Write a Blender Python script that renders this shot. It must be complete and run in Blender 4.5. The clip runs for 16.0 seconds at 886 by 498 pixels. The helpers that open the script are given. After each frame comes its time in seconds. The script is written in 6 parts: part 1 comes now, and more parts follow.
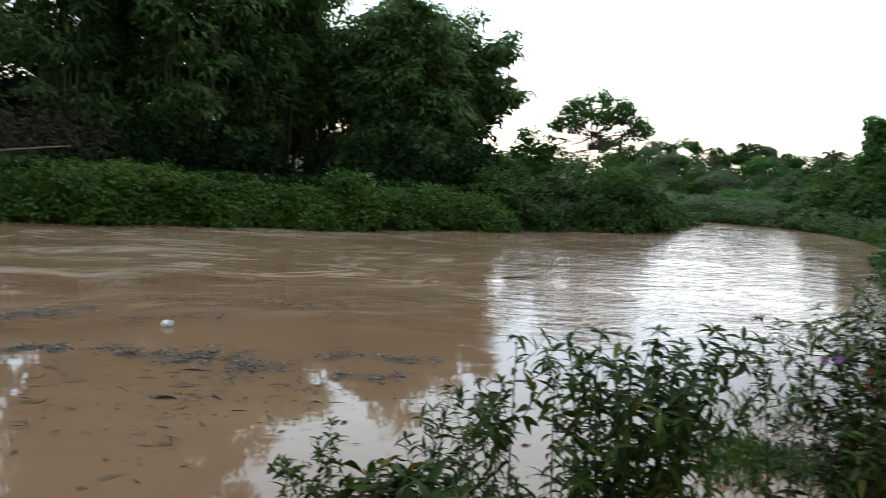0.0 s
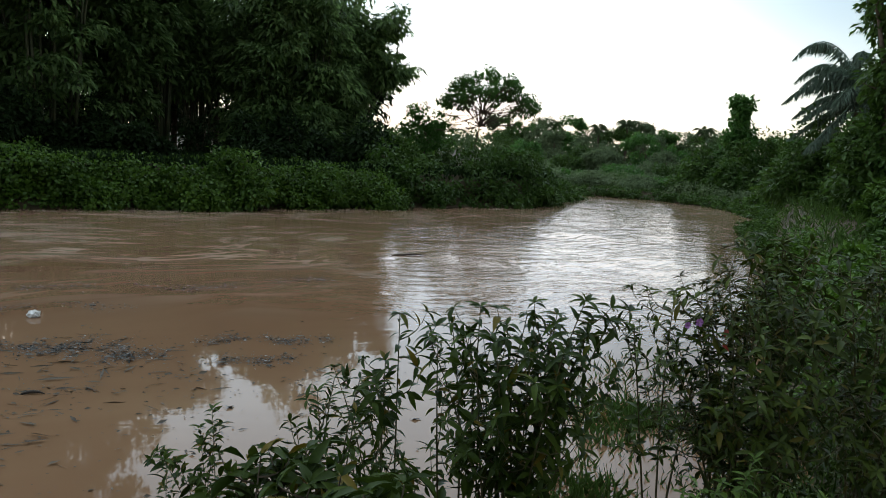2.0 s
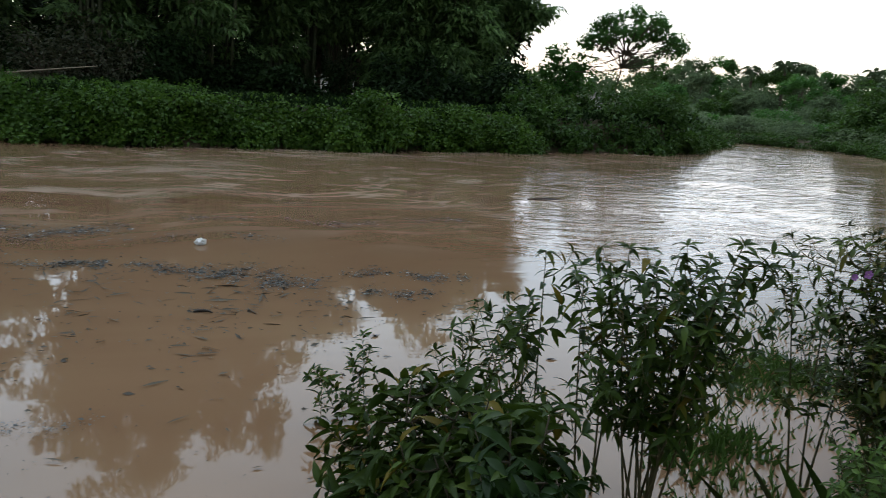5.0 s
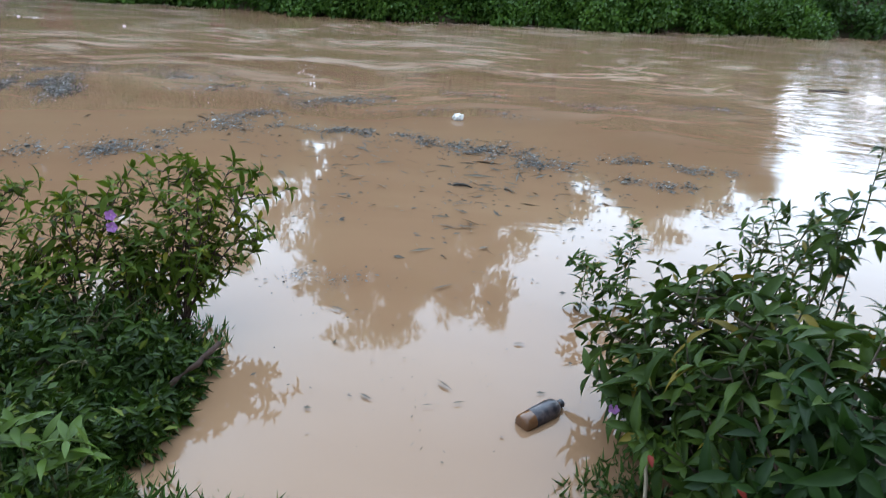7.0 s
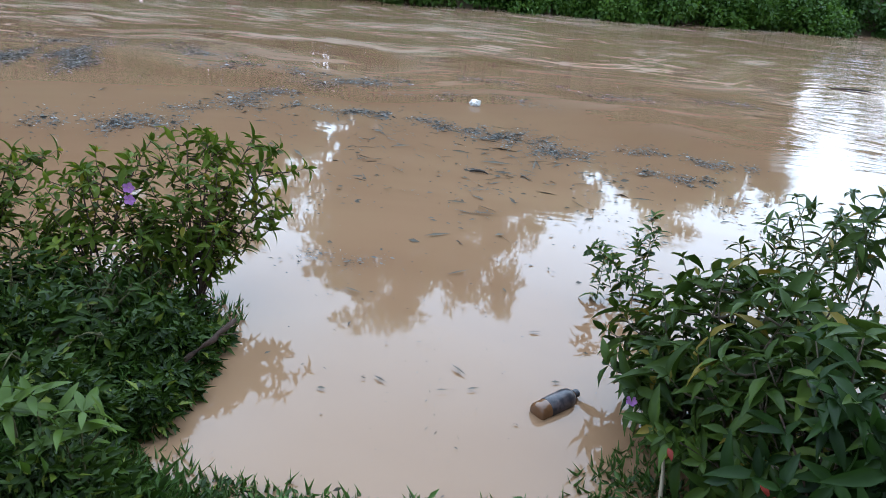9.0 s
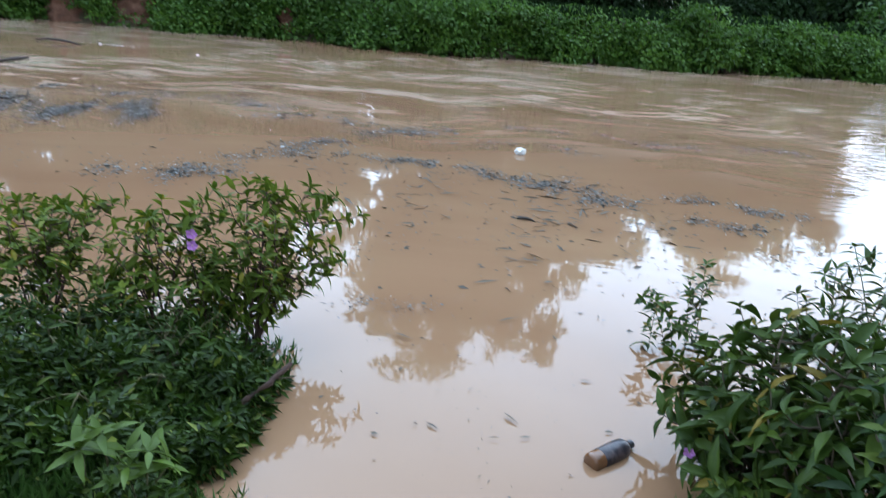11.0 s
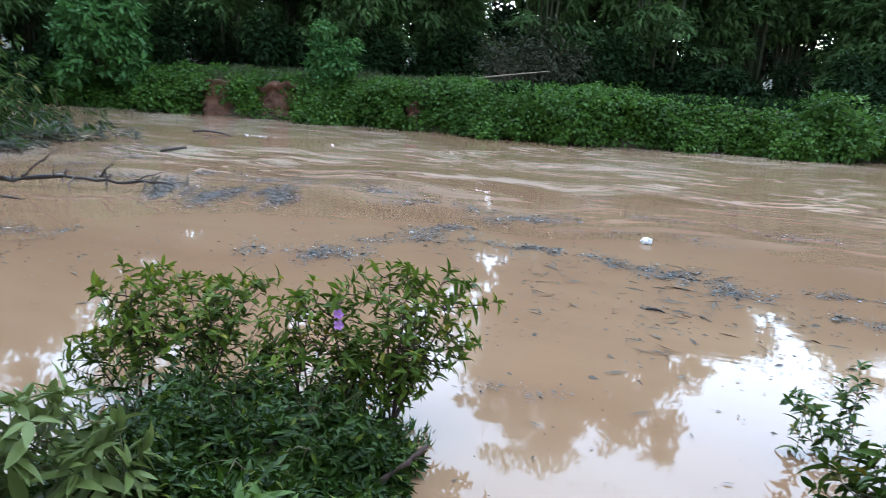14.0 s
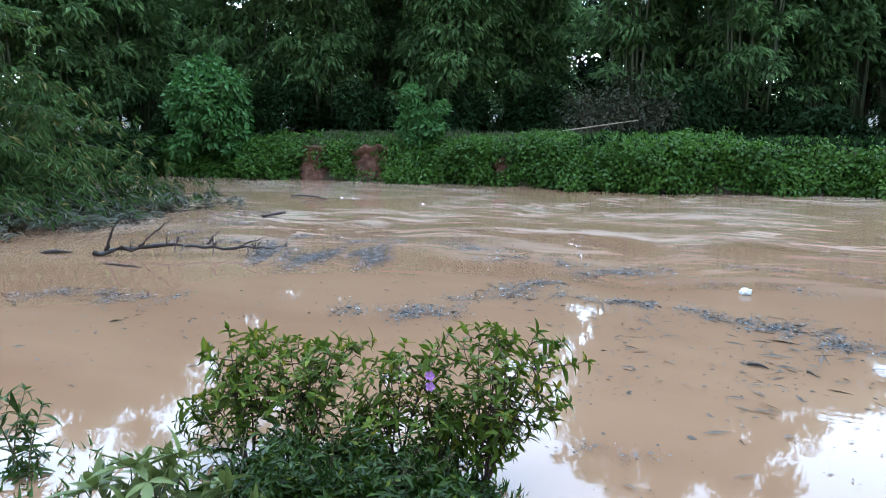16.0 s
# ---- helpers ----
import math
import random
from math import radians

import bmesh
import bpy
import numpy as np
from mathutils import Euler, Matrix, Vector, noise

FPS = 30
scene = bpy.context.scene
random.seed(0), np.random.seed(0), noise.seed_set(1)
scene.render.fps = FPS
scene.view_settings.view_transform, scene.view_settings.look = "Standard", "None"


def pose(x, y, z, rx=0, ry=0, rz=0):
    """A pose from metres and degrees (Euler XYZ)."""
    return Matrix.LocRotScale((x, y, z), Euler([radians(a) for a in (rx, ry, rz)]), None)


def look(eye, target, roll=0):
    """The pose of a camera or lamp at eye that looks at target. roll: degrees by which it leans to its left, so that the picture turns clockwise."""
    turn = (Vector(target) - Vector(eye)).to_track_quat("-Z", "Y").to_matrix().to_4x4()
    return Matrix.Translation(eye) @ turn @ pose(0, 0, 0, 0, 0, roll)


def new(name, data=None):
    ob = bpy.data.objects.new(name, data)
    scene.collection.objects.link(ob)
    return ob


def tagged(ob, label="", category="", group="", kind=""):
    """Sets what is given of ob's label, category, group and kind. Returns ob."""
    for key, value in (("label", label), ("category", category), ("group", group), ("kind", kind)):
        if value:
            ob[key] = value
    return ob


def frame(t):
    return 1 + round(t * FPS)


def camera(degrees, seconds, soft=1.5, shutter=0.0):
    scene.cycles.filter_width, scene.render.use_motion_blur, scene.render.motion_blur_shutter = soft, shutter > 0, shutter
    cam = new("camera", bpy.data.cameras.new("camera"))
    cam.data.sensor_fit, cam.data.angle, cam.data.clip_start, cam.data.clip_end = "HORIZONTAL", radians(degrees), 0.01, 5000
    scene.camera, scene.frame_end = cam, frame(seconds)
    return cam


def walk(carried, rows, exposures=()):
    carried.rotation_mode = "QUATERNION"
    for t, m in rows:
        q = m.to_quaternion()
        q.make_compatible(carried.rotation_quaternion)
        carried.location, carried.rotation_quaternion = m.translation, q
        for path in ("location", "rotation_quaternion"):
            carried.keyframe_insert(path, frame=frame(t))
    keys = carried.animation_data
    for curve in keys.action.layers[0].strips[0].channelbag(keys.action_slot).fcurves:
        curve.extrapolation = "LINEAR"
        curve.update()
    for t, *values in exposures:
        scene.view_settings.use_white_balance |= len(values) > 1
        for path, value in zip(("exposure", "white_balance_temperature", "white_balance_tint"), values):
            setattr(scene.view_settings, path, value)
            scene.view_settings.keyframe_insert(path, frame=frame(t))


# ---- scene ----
# A phone camera carried on the bank, turning from upstream to across the river.
LENS = 63.7
ROWS = [  # seconds, x, y, z, yaw, pitch, roll
    (0.0, 0.000, 0.000, 1.700, -0.00, -6.96, -4.12),
    (0.5, 0.021, -0.004, 1.697, -4.64, -7.29, -5.23),
    (1.0, 0.040, -0.001, 1.696, -7.21, -7.74, -4.89),
    (1.5, 0.044, -0.003, 1.698, -8.23, -7.34, -4.48),
    (2.0, 0.054, 0.008, 1.701, -8.59, -8.17, -3.85),
    (2.5, 0.048, 0.000, 1.699, -8.86, -8.75, -4.05),
    (3.0, 0.045, 0.001, 1.688, -7.90, -9.76, -4.26),
    (3.5, 0.027, -0.005, 1.678, -5.38, -11.25, -4.40),
    (3.7, 0.011, -0.013, 1.670, -4.02, -11.82, -4.30),
    (5.8, -0.046, -0.082, 1.687, 6.99, -15.09, -3.78),
    (6.0, -0.071, -0.096, 1.701, 9.17, -15.90, -3.52),
    (6.3, -0.118, -0.085, 1.684, 15.04, -17.58, -2.45),
    (6.5, -0.166, -0.026, 1.648, 18.40, -20.30, -2.56),
    (7.0, -0.233, 0.058, 1.599, 20.96, -23.56, -3.17),
    (7.5, -0.257, 0.085, 1.577, 22.10, -25.86, -3.01),
    (8.0, -0.262, 0.084, 1.573, 22.13, -25.65, -3.81),
    (8.5, -0.266, 0.072, 1.575, 22.55, -25.34, -4.35),
    (8.7, -0.278, 0.067, 1.572, 22.30, -25.05, -4.73),
    (10.8, -0.294, 0.023, 1.591, 24.79, -22.28, -4.05),
    (11.0, -0.316, 0.013, 1.585, 25.43, -21.18, -3.92),
    (11.5, -0.317, -0.010, 1.612, 27.22, -18.82, -2.87),
    (12.0, -0.339, -0.049, 1.617, 29.04, -18.61, -2.14),
    (12.5, -0.365, -0.078, 1.612, 30.46, -17.52, -2.57),
    (13.0, -0.394, -0.110, 1.611, 32.22, -17.09, -3.17),
    (13.5, -0.390, -0.110, 1.611, 33.34, -15.69, -3.32),
    (14.0, -0.376, -0.104, 1.612, 34.50, -14.92, -2.88),
    (14.5, -0.357, -0.115, 1.630, 37.79, -13.66, -1.33),
    (15.0, -0.341, -0.128, 1.644, 39.46, -12.99, -0.37),
    (15.5, -0.323, -0.146, 1.656, 40.83, -12.21, 0.24),
    (16.0, -0.320, -0.144, 1.671, 41.32, -10.83, 0.35),
]
cam = camera(LENS, 16.0, soft=0.9, shutter=0.6)
walk(cam, [(t, pose(x, y, z, 90 + p, r, a)) for t, x, y, z, a, p, r in ROWS],
     exposures=[(0.0, -0.95, 6600, 10), (0.5, -1.33, 6700, 10), (1.0, -1.42, 6700, 10), (3.7, -1.40, 6700, 10), (5.8, -0.90, 6300, 10), (7.0, -0.10, 6020, 11), (8.7, -0.10, 5850, 11), (11.0, 0.03, 5750, 11), (12.5, 0.14, 5750, 11), (16.0, 0.44, 5420, 12)])

# ---- world and sun: an evening sky, bright thin cloud with blue showing through ----
world = bpy.data.worlds.new("evening_sky")
scene.world = world
world.use_nodes = True
wn, wl = world.node_tree.nodes, world.node_tree.links
wn.clear()
sky = wn.new("ShaderNodeTexSky")
sky.sky_type, sky.sun_disc = "NISHITA", False
sky.sun_elevation, sky.sun_rotation = radians(8.5), radians(-21)
sky.dust_density, sky.ozone_density = 2.0, 2.0
coord = wn.new("ShaderNodeTexCoord")
cloud_map = wn.new("ShaderNodeMapping")
cloud_map.inputs["Scale"].default_value = (1.0, 1.0, 2.6)
cloud_map.inputs["Location"].default_value = (0.35, 0.1, 0.0)
wl.new(coord.outputs["Generated"], cloud_map.inputs["Vector"])
cloud_noise = wn.new("ShaderNodeTexNoise")
cloud_noise.inputs["Scale"].default_value, cloud_noise.inputs["Detail"].default_value = 1.5, 4.0
wl.new(cloud_map.outputs["Vector"], cloud_noise.inputs["Vector"])
cloud_ramp = wn.new("ShaderNodeValToRGB")
cloud_ramp.color_ramp.elements[0].position, cloud_ramp.color_ramp.elements[0].color = 0.30, (0.55, 0.55, 0.55, 1)
cloud_ramp.color_ramp.elements[1].position, cloud_ramp.color_ramp.elements[1].color = 0.55, (1, 1, 1, 1)
wl.new(cloud_noise.outputs["Fac"], cloud_ramp.inputs["Fac"])
split_xyz = wn.new("ShaderNodeSeparateXYZ")
wl.new(coord.outputs["Generated"], split_xyz.inputs["Vector"])
cloud_tint = wn.new("ShaderNodeValToRGB")   # cloud: rosy at the horizon, white above
tint = cloud_tint.color_ramp.elements
tint[0].position, tint[0].color = 0.0, (1.0, 0.82, 0.68, 1)
rosy = cloud_tint.color_ramp.elements.new(0.07)
rosy.color = (0.98, 0.94, 0.93, 1)
tint = cloud_tint.color_ramp.elements
tint = [tint[0], tint[2]]
tint[1].position, tint[1].color = 0.25, (0.68, 0.84, 1.0, 1)
wl.new(split_xyz.outputs["Z"], cloud_tint.inputs["Fac"])
cloud_gain = wn.new("ShaderNodeVectorMath")
cloud_gain.operation = "SCALE"
toward = wn.new("ShaderNodeVectorMath")      # the cloud is brighter towards the low sun
toward.operation = "DOT_PRODUCT"
toward.inputs[1].default_value = (-0.36, 0.93, 0.0)
wl.new(coord.outputs["Generated"], toward.inputs[0])
glow = wn.new("ShaderNodeMapRange")
glow.inputs["From Min"].default_value, glow.inputs["From Max"].default_value = -0.7, 0.65
glow.inputs["To Min"].default_value, glow.inputs["To Max"].default_value = 14.0, 60.0
glow.interpolation_type = "SMOOTHSTEP"
wl.new(toward.outputs["Value"], glow.inputs["Value"])
wl.new(glow.outputs["Result"], cloud_gain.inputs["Scale"])
wl.new(cloud_tint.outputs["Color"], cloud_gain.inputs["Vector"])
sky_mix = wn.new("ShaderNodeMix")
sky_mix.data_type = "RGBA"
clear_side = wn.new("ShaderNodeVectorMath")   # the cloud thins out upstream, where blue sky shows
clear_side.operation = "DOT_PRODUCT"
clear_side.inputs[1].default_value = (0.62, 0.72, 0.31)
wl.new(coord.outputs["Generated"], clear_side.inputs[0])
thin = wn.new("ShaderNodeMapRange")
thin.inputs["From Min"].default_value, thin.inputs["From Max"].default_value = 0.93, 1.0
thin.inputs["To Min"].default_value, thin.inputs["To Max"].default_value = 1.0, 0.15
thin.interpolation_type = "SMOOTHSTEP"
wl.new(clear_side.outputs["Value"], thin.inputs["Value"])
cover = wn.new("ShaderNodeMath")
cover.operation = "MULTIPLY"
wl.new(cloud_ramp.outputs["Color"], cover.inputs[0])
wl.new(thin.outputs["Result"], cover.inputs[1])
blue_gain = wn.new("ShaderNodeVectorMath")
blue_gain.operation = "SCALE"
blue_gain.inputs["Scale"].default_value = 7.0
wl.new(sky.outputs["Color"], blue_gain.inputs[0])
wl.new(cover.outputs["Value"], sky_mix.inputs["Factor"])
wl.new(blue_gain.outputs["Vector"], sky_mix.inputs["A"])
wl.new(cloud_gain.outputs["Vector"], sky_mix.inputs["B"])
background = wn.new("ShaderNodeBackground")
background.inputs["Strength"].default_value = 0.1
wl.new(sky_mix.outputs["Result"], background.inputs["Color"])
world_out = wn.new("ShaderNodeOutputWorld")
wl.new(background.outputs["Background"], world_out.inputs["Surface"])

sun_data = bpy.data.lights.new("sun", "SUN")
sun_data.energy, sun_data.angle, sun_data.color = 0.5, radians(14), (1.0, 0.88, 0.75)
sun = new("sun", sun_data)
sun.matrix_world = look((-11, 28, 4.5), (0, 0, 0))


# ---- materials ----
def material(name, rough=0.6, spec=0.4, metal=0.0):
    m = bpy.data.materials.new(name)
    m.use_nodes = True
    b = m.node_tree.nodes["Principled BSDF"]
    b.inputs["Roughness"].default_value = rough
    b.inputs["Specular IOR Level"].default_value = spec
    b.inputs["Metallic"].default_value = metal
    return m, m.node_tree.nodes, m.node_tree.links, b


def mix_rgb(n, l, fac, a, b):
    mx = n.new("ShaderNodeMix")
    mx.data_type = "RGBA"
    for key, v in (("Factor", fac), ("A", a), ("B", b)):
        if hasattr(v, "links"):
            l.new(v, mx.inputs[key])
        else:
            mx.inputs[key].default_value = v if key == "Factor" else (*v, 1)
    return mx.outputs["Result"]


def ramp(n, l, fac, lo, hi):
    r = n.new("ShaderNodeMapRange")
    r.inputs["From Min"].default_value, r.inputs["From Max"].default_value = lo, hi
    r.interpolation_type = "SMOOTHSTEP"
    l.new(fac, r.inputs["Value"])
    return r.outputs["Result"]


def noise_fac(n, l, scale, detail=4.0, vector=None, rough=0.55, warp=0.0):
    t = n.new("ShaderNodeTexNoise")
    t.inputs["Scale"].default_value, t.inputs["Detail"].default_value = scale, detail
    t.inputs["Roughness"].default_value, t.inputs["Distortion"].default_value = rough, warp
    if vector is None:
        vector = n.new("ShaderNodeNewGeometry").outputs["Position"]
    l.new(vector, t.inputs["Vector"])
    return t.outputs["Fac"]


def bump(n, l, bsdf, height, strength, distance):
    b = n.new("ShaderNodeBump")
    b.inputs["Strength"].default_value, b.inputs["Distance"].default_value = strength, distance
    l.new(height, b.inputs["Height"])
    l.new(b.outputs["Normal"], bsdf.inputs["Normal"])


def leaf_material(name, dark, light, odd=None, rough=0.45, through_light=0.27, pieces=False, patch=0.6, spec=0.22, vary=0.7):
    """Leaves: every leaf a little different, patches of darker tone, some light passing through."""
    m, n, l, b = material(name, rough, spec)
    if pieces:
        each = n.new("ShaderNodeObjectInfo").outputs["Random"]
    else:
        each = n.new("ShaderNodeNewGeometry").outputs["Random Per Island"]
    big = ramp(n, l, noise_fac(n, l, patch, 3.0), 0.35, 0.68)
    shade = n.new("ShaderNodeMapRange")
    shade.inputs["To Min"].default_value, shade.inputs["To Max"].default_value = 0.55 - vary / 2, 0.55 + vary / 2
    l.new(each, shade.inputs["Value"])
    col = mix_rgb(n, l, shade.outputs["Result"], dark, light)
    col = mix_rgb(n, l, big, mix_rgb(n, l, 0.6, col, dark), col)
    if odd:
        col = mix_rgb(n, l, ramp(n, l, each, 0.93, 0.97), col, odd)
    fine = noise_fac(n, l, 60.0, 2.0)
    col = mix_rgb(n, l, 0.25, col, mix_rgb(n, l, fine, dark, light))
    l.new(col, b.inputs["Base Color"])
    t = n.new("ShaderNodeBsdfTranslucent")
    l.new(col, t.inputs["Color"])
    mixer = n.new("ShaderNodeMixShader")
    mixer.inputs["Fac"].default_value = through_light
    l.new(b.outputs["BSDF"], mixer.inputs[1])
    l.new(t.outputs["BSDF"], mixer.inputs[2])
    l.new(mixer.outputs["Shader"], n["Material Output"].inputs["Surface"])
    return m


def rough_material(name, a, b_col, scale, rough=0.85, relief=0.01, spec=0.25, second=9.0):
    m, n, l, b = material(name, rough, spec)
    f = noise_fac(n, l, scale, 6.0)
    g = noise_fac(n, l, scale * second, 4.0)
    col = mix_rgb(n, l, ramp(n, l, f, 0.3, 0.7), a, b_col)
    col = mix_rgb(n, l, 0.35, col, mix_rgb(n, l, g, a, b_col))
    l.new(col, b.inputs["Base Color"])
    bump(n, l, b, g, 0.6, relief)
    return m


def water_material():
    """Silt-laden flood water: opaque brown with a glossy skin, nearly still in the near bay, further out streaked by
    the current's foam and by painted sky glints.
    """
    m, n, l, b = material("muddy_water", 0.03, 0.60)
    b.inputs["IOR"].default_value = 1.33
    pos = n.new("ShaderNodeNewGeometry").outputs["Position"]
    turn = n.new("ShaderNodeMapping")
    turn.inputs["Rotation"].default_value = (0, 0, radians(-22))
    l.new(pos, turn.inputs["Vector"])
    xyz = n.new("ShaderNodeSeparateXYZ")
    l.new(turn.outputs["Vector"], xyz.inputs["Vector"])
    wobble = noise_fac(n, l, 0.25, 2.0)
    shift = n.new("ShaderNodeMath")
    shift.operation = "MULTIPLY_ADD"
    shift.inputs[1].default_value = 5.0
    l.new(wobble, shift.inputs[0])
    l.new(xyz.outputs["Y"], shift.inputs[2])
    rightward = n.new("ShaderNodeMath")
    rightward.operation = "MULTIPLY_ADD"
    rightward.inputs[1].default_value = 0.75
    l.new(xyz.outputs["X"], rightward.inputs[0])
    l.new(shift.outputs["Value"], rightward.inputs[2])
    lively = n.new("ShaderNodeMath")
    lively.operation = "MAXIMUM"
    l.new(shift.outputs["Value"], lively.inputs[0])
    l.new(rightward.outputs["Value"], lively.inputs[1])
    swift = ramp(n, l, shift.outputs["Value"], 8.5, 13.0)          # 0 in the bay, 1 in the current

    swirl = n.new("ShaderNodeTexNoise")                              # the current bends and eddies
    swirl.inputs["Scale"].default_value, swirl.inputs["Detail"].default_value = 0.30, 2.5
    l.new(pos, swirl.inputs["Vector"])
    pushed = n.new("ShaderNodeVectorMath")
    pushed.operation = "MULTIPLY_ADD"
    pushed.inputs[1].default_value = (2.6, 2.6, 0.0)
    l.new(swirl.outputs["Color"], pushed.inputs[0])
    l.new(turn.outputs["Vector"], pushed.inputs[2])

    def stretched(sx, sy, detail, warp=0.0):
        mp = n.new("ShaderNodeMapping")
        mp.inputs["Scale"].default_value = (sx, sy, 1)
        l.new(pushed.outputs["Vector"], mp.inputs["Vector"])
        return noise_fac(n, l, 1.0, detail, mp.outputs["Vector"], warp=warp)

    silt = mix_rgb(n, l, ramp(n, l, stretched(0.12, 0.5, 4.0), 0.3, 0.7), (0.178, 0.096, 0.051), (0.228, 0.134, 0.074))
    thread = n.new("ShaderNodeMath")
    thread.operation = "MULTIPLY"
    l.new(ramp(n, l, stretched(0.50, 1.35, 7.0, 1.5), 0.45, 0.62), thread.inputs[0])
    l.new(ramp(n, l, stretched(0.16, 0.34, 3.0, 0.5), 0.36, 0.62), thread.inputs[1])
    fine = n.new("ShaderNodeMath")
    fine.operation = "MULTIPLY"
    l.new(ramp(n, l, stretched(1.35, 3.6, 6.0, 1.2), 0.51, 0.61), fine.inputs[0])
    l.new(ramp(n, l, stretched(0.22, 0.5, 3.0, 0.4), 0.42, 0.6), fine.inputs[1])
    most = n.new("ShaderNodeMath")
    most.operation = "MAXIMUM"
    l.new(thread.outputs["Value"], most.inputs[0])
    l.new(fine.outputs["Value"], most.inputs[1])
    glint_streak = most.outputs["Value"]
    # sky glints off the current's waves, painted with the foam as pale streaks
    foam = n.new("ShaderNodeMath")
    foam.operation = "MULTIPLY"
    l.new(glint_streak, foam.inputs[0])
    l.new(swift, foam.inputs[1])
    col = mix_rgb(n, l, foam.outputs["Value"], silt, (0.41, 0.305, 0.22))
    l.new(col, b.inputs["Base Color"])
    mask = n.new("ShaderNodeMath")
    mask.operation = "MULTIPLY_ADD"
    mask.inputs[1].default_value = 0.24
    l.new(ramp(n, l, shift.outputs["Value"], 10.0, 14.0), mask.inputs[0])
    mask.inputs[2].default_value = 0.015
    broad = n.new("ShaderNodeMath")
    broad.operation = "MULTIPLY"
    gentle = n.new("ShaderNodeMath")
    gentle.operation = "MULTIPLY"
    gentle.inputs[1].default_value = 0.37
    l.new(stretched(0.40, 1.1, 2.5, 0.6), gentle.inputs[0])
    l.new(gentle.outputs["Value"], broad.inputs[0])
    l.new(ramp(n, l, lively.outputs["Value"], 8.5, 14.0), broad.inputs[1])
    waves = n.new("ShaderNodeMath")
    waves.operation = "MULTIPLY"
    l.new(stretched(0.75, 2.2, 3.4, 0.6), waves.inputs[0])
    l.new(mask.outputs["Value"], waves.inputs[1])
    small = n.new("ShaderNodeMath")
    small.operation = "MULTIPLY_ADD"
    small.inputs[1].default_value = 0.02
    l.new(noise_fac(n, l, 2.5, 2.0), small.inputs[0])
    both = n.new("ShaderNodeMath")
    l.new(waves.outputs["Value"], both.inputs[0])
    l.new(broad.outputs["Value"], both.inputs[1])
    l.new(both.outputs["Value"], small.inputs[2])
    skin = n.new("ShaderNodeMapRange")
    skin.inputs["To Min"].default_value, skin.inputs["To Max"].default_value = 0.03, 0.09
    east = n.new("ShaderNodeSeparateXYZ")
    l.new(pos, east.inputs["Vector"])
    open_reach = n.new("ShaderNodeMath")                             # the wind reaches the open water upstream
    open_reach.operation = "MULTIPLY"
    l.new(ramp(n, l, east.outputs["X"], -1.5, 2.5), open_reach.inputs[0])
    l.new(ramp(n, l, east.outputs["Y"], 5.0, 9.0), open_reach.inputs[1])
    l.new(open_reach.outputs["Value"], skin.inputs["Value"])
    l.new(skin.outputs["Result"], b.inputs["Roughness"])
    ripple = n.new("ShaderNodeMath")
    ripple.operation = "MULTIPLY"
    l.new(stretched(1.6, 5.5, 3.0, 0.5), ripple.inputs[0])
    l.new(open_reach.outputs["Value"], ripple.inputs[1])
    rippled = n.new("ShaderNodeMath")
    rippled.operation = "MULTIPLY_ADD"
    rippled.inputs[1].default_value = 0.35
    l.new(ripple.outputs["Value"], rippled.inputs[0])
    l.new(small.outputs["Value"], rippled.inputs[2])
    bump(n, l, b, rippled.outputs["Value"], 1.0, 0.055)
    return m


WATER = water_material()
SOIL = rough_material("wet_soil", (0.032, 0.032, 0.013), (0.085, 0.058, 0.032), 1.3, relief=0.03)
RED_EARTH = rough_material("red_earth", (0.075, 0.034, 0.020), (0.23, 0.115, 0.070), 5.0, relief=0.08)
BARK = rough_material("bark", (0.07, 0.05, 0.035), (0.15, 0.115, 0.08), 6.0, relief=0.01)
CULM = rough_material("bamboo_culm", (0.035, 0.045, 0.018), (0.085, 0.085, 0.040), 3.0, rough=0.5, relief=0.004)
STEM = rough_material("green_brown_stem", (0.06, 0.05, 0.025), (0.11, 0.10, 0.04), 30.0, relief=0.001)
TWIG = rough_material("red_brown_twig", (0.020, 0.011, 0.008), (0.070, 0.038, 0.025), 40.0, relief=0.002)
DEAD_WOOD = rough_material("wet_dead_wood", (0.018, 0.013, 0.010), (0.05, 0.038, 0.028), 14.0, rough=0.5, relief=0.004)
PALE_WOOD = rough_material("bleached_wood", (0.24, 0.18, 0.12), (0.34, 0.27, 0.19), 10.0, relief=0.004)
BAMBOO_LEAF = leaf_material("bamboo_leaf", (0.030, 0.062, 0.020), (0.285, 0.440, 0.140), patch=1.3, through_light=0.55, vary=1.0)
# The gloom under and behind the bamboo is put into this leaf colour.
SHADE_TONED_LEAF = leaf_material("shade_toned_leaf", (0.009, 0.020, 0.006), (0.030, 0.054, 0.016), patch=0.8, spec=0.06)
MUDDY_LEAF = leaf_material("mud_coated_leaf", (0.035, 0.042, 0.022), (0.14, 0.135, 0.085), patch=3.0, spec=0.3)
FALLEN_LEAF = leaf_material("fallen_bamboo_leaf", (0.012, 0.030, 0.006), (0.104, 0.160, 0.034), odd=(0.238, 0.179, 0.060), spec=0.08)
CREEPER_LEAF = leaf_material("creeper_leaf", (0.020, 0.056, 0.008), (0.124, 0.228, 0.024), patch=1.3, through_light=0.36)
YOUNG_LEAF = leaf_material("young_tree_leaf", (0.027, 0.081, 0.017), (0.131, 0.271, 0.060), patch=1.6)
BUSH_LEAF = leaf_material("bush_leaf", (0.028, 0.069, 0.011), (0.090, 0.160, 0.026), patch=0.5, through_light=0.4)
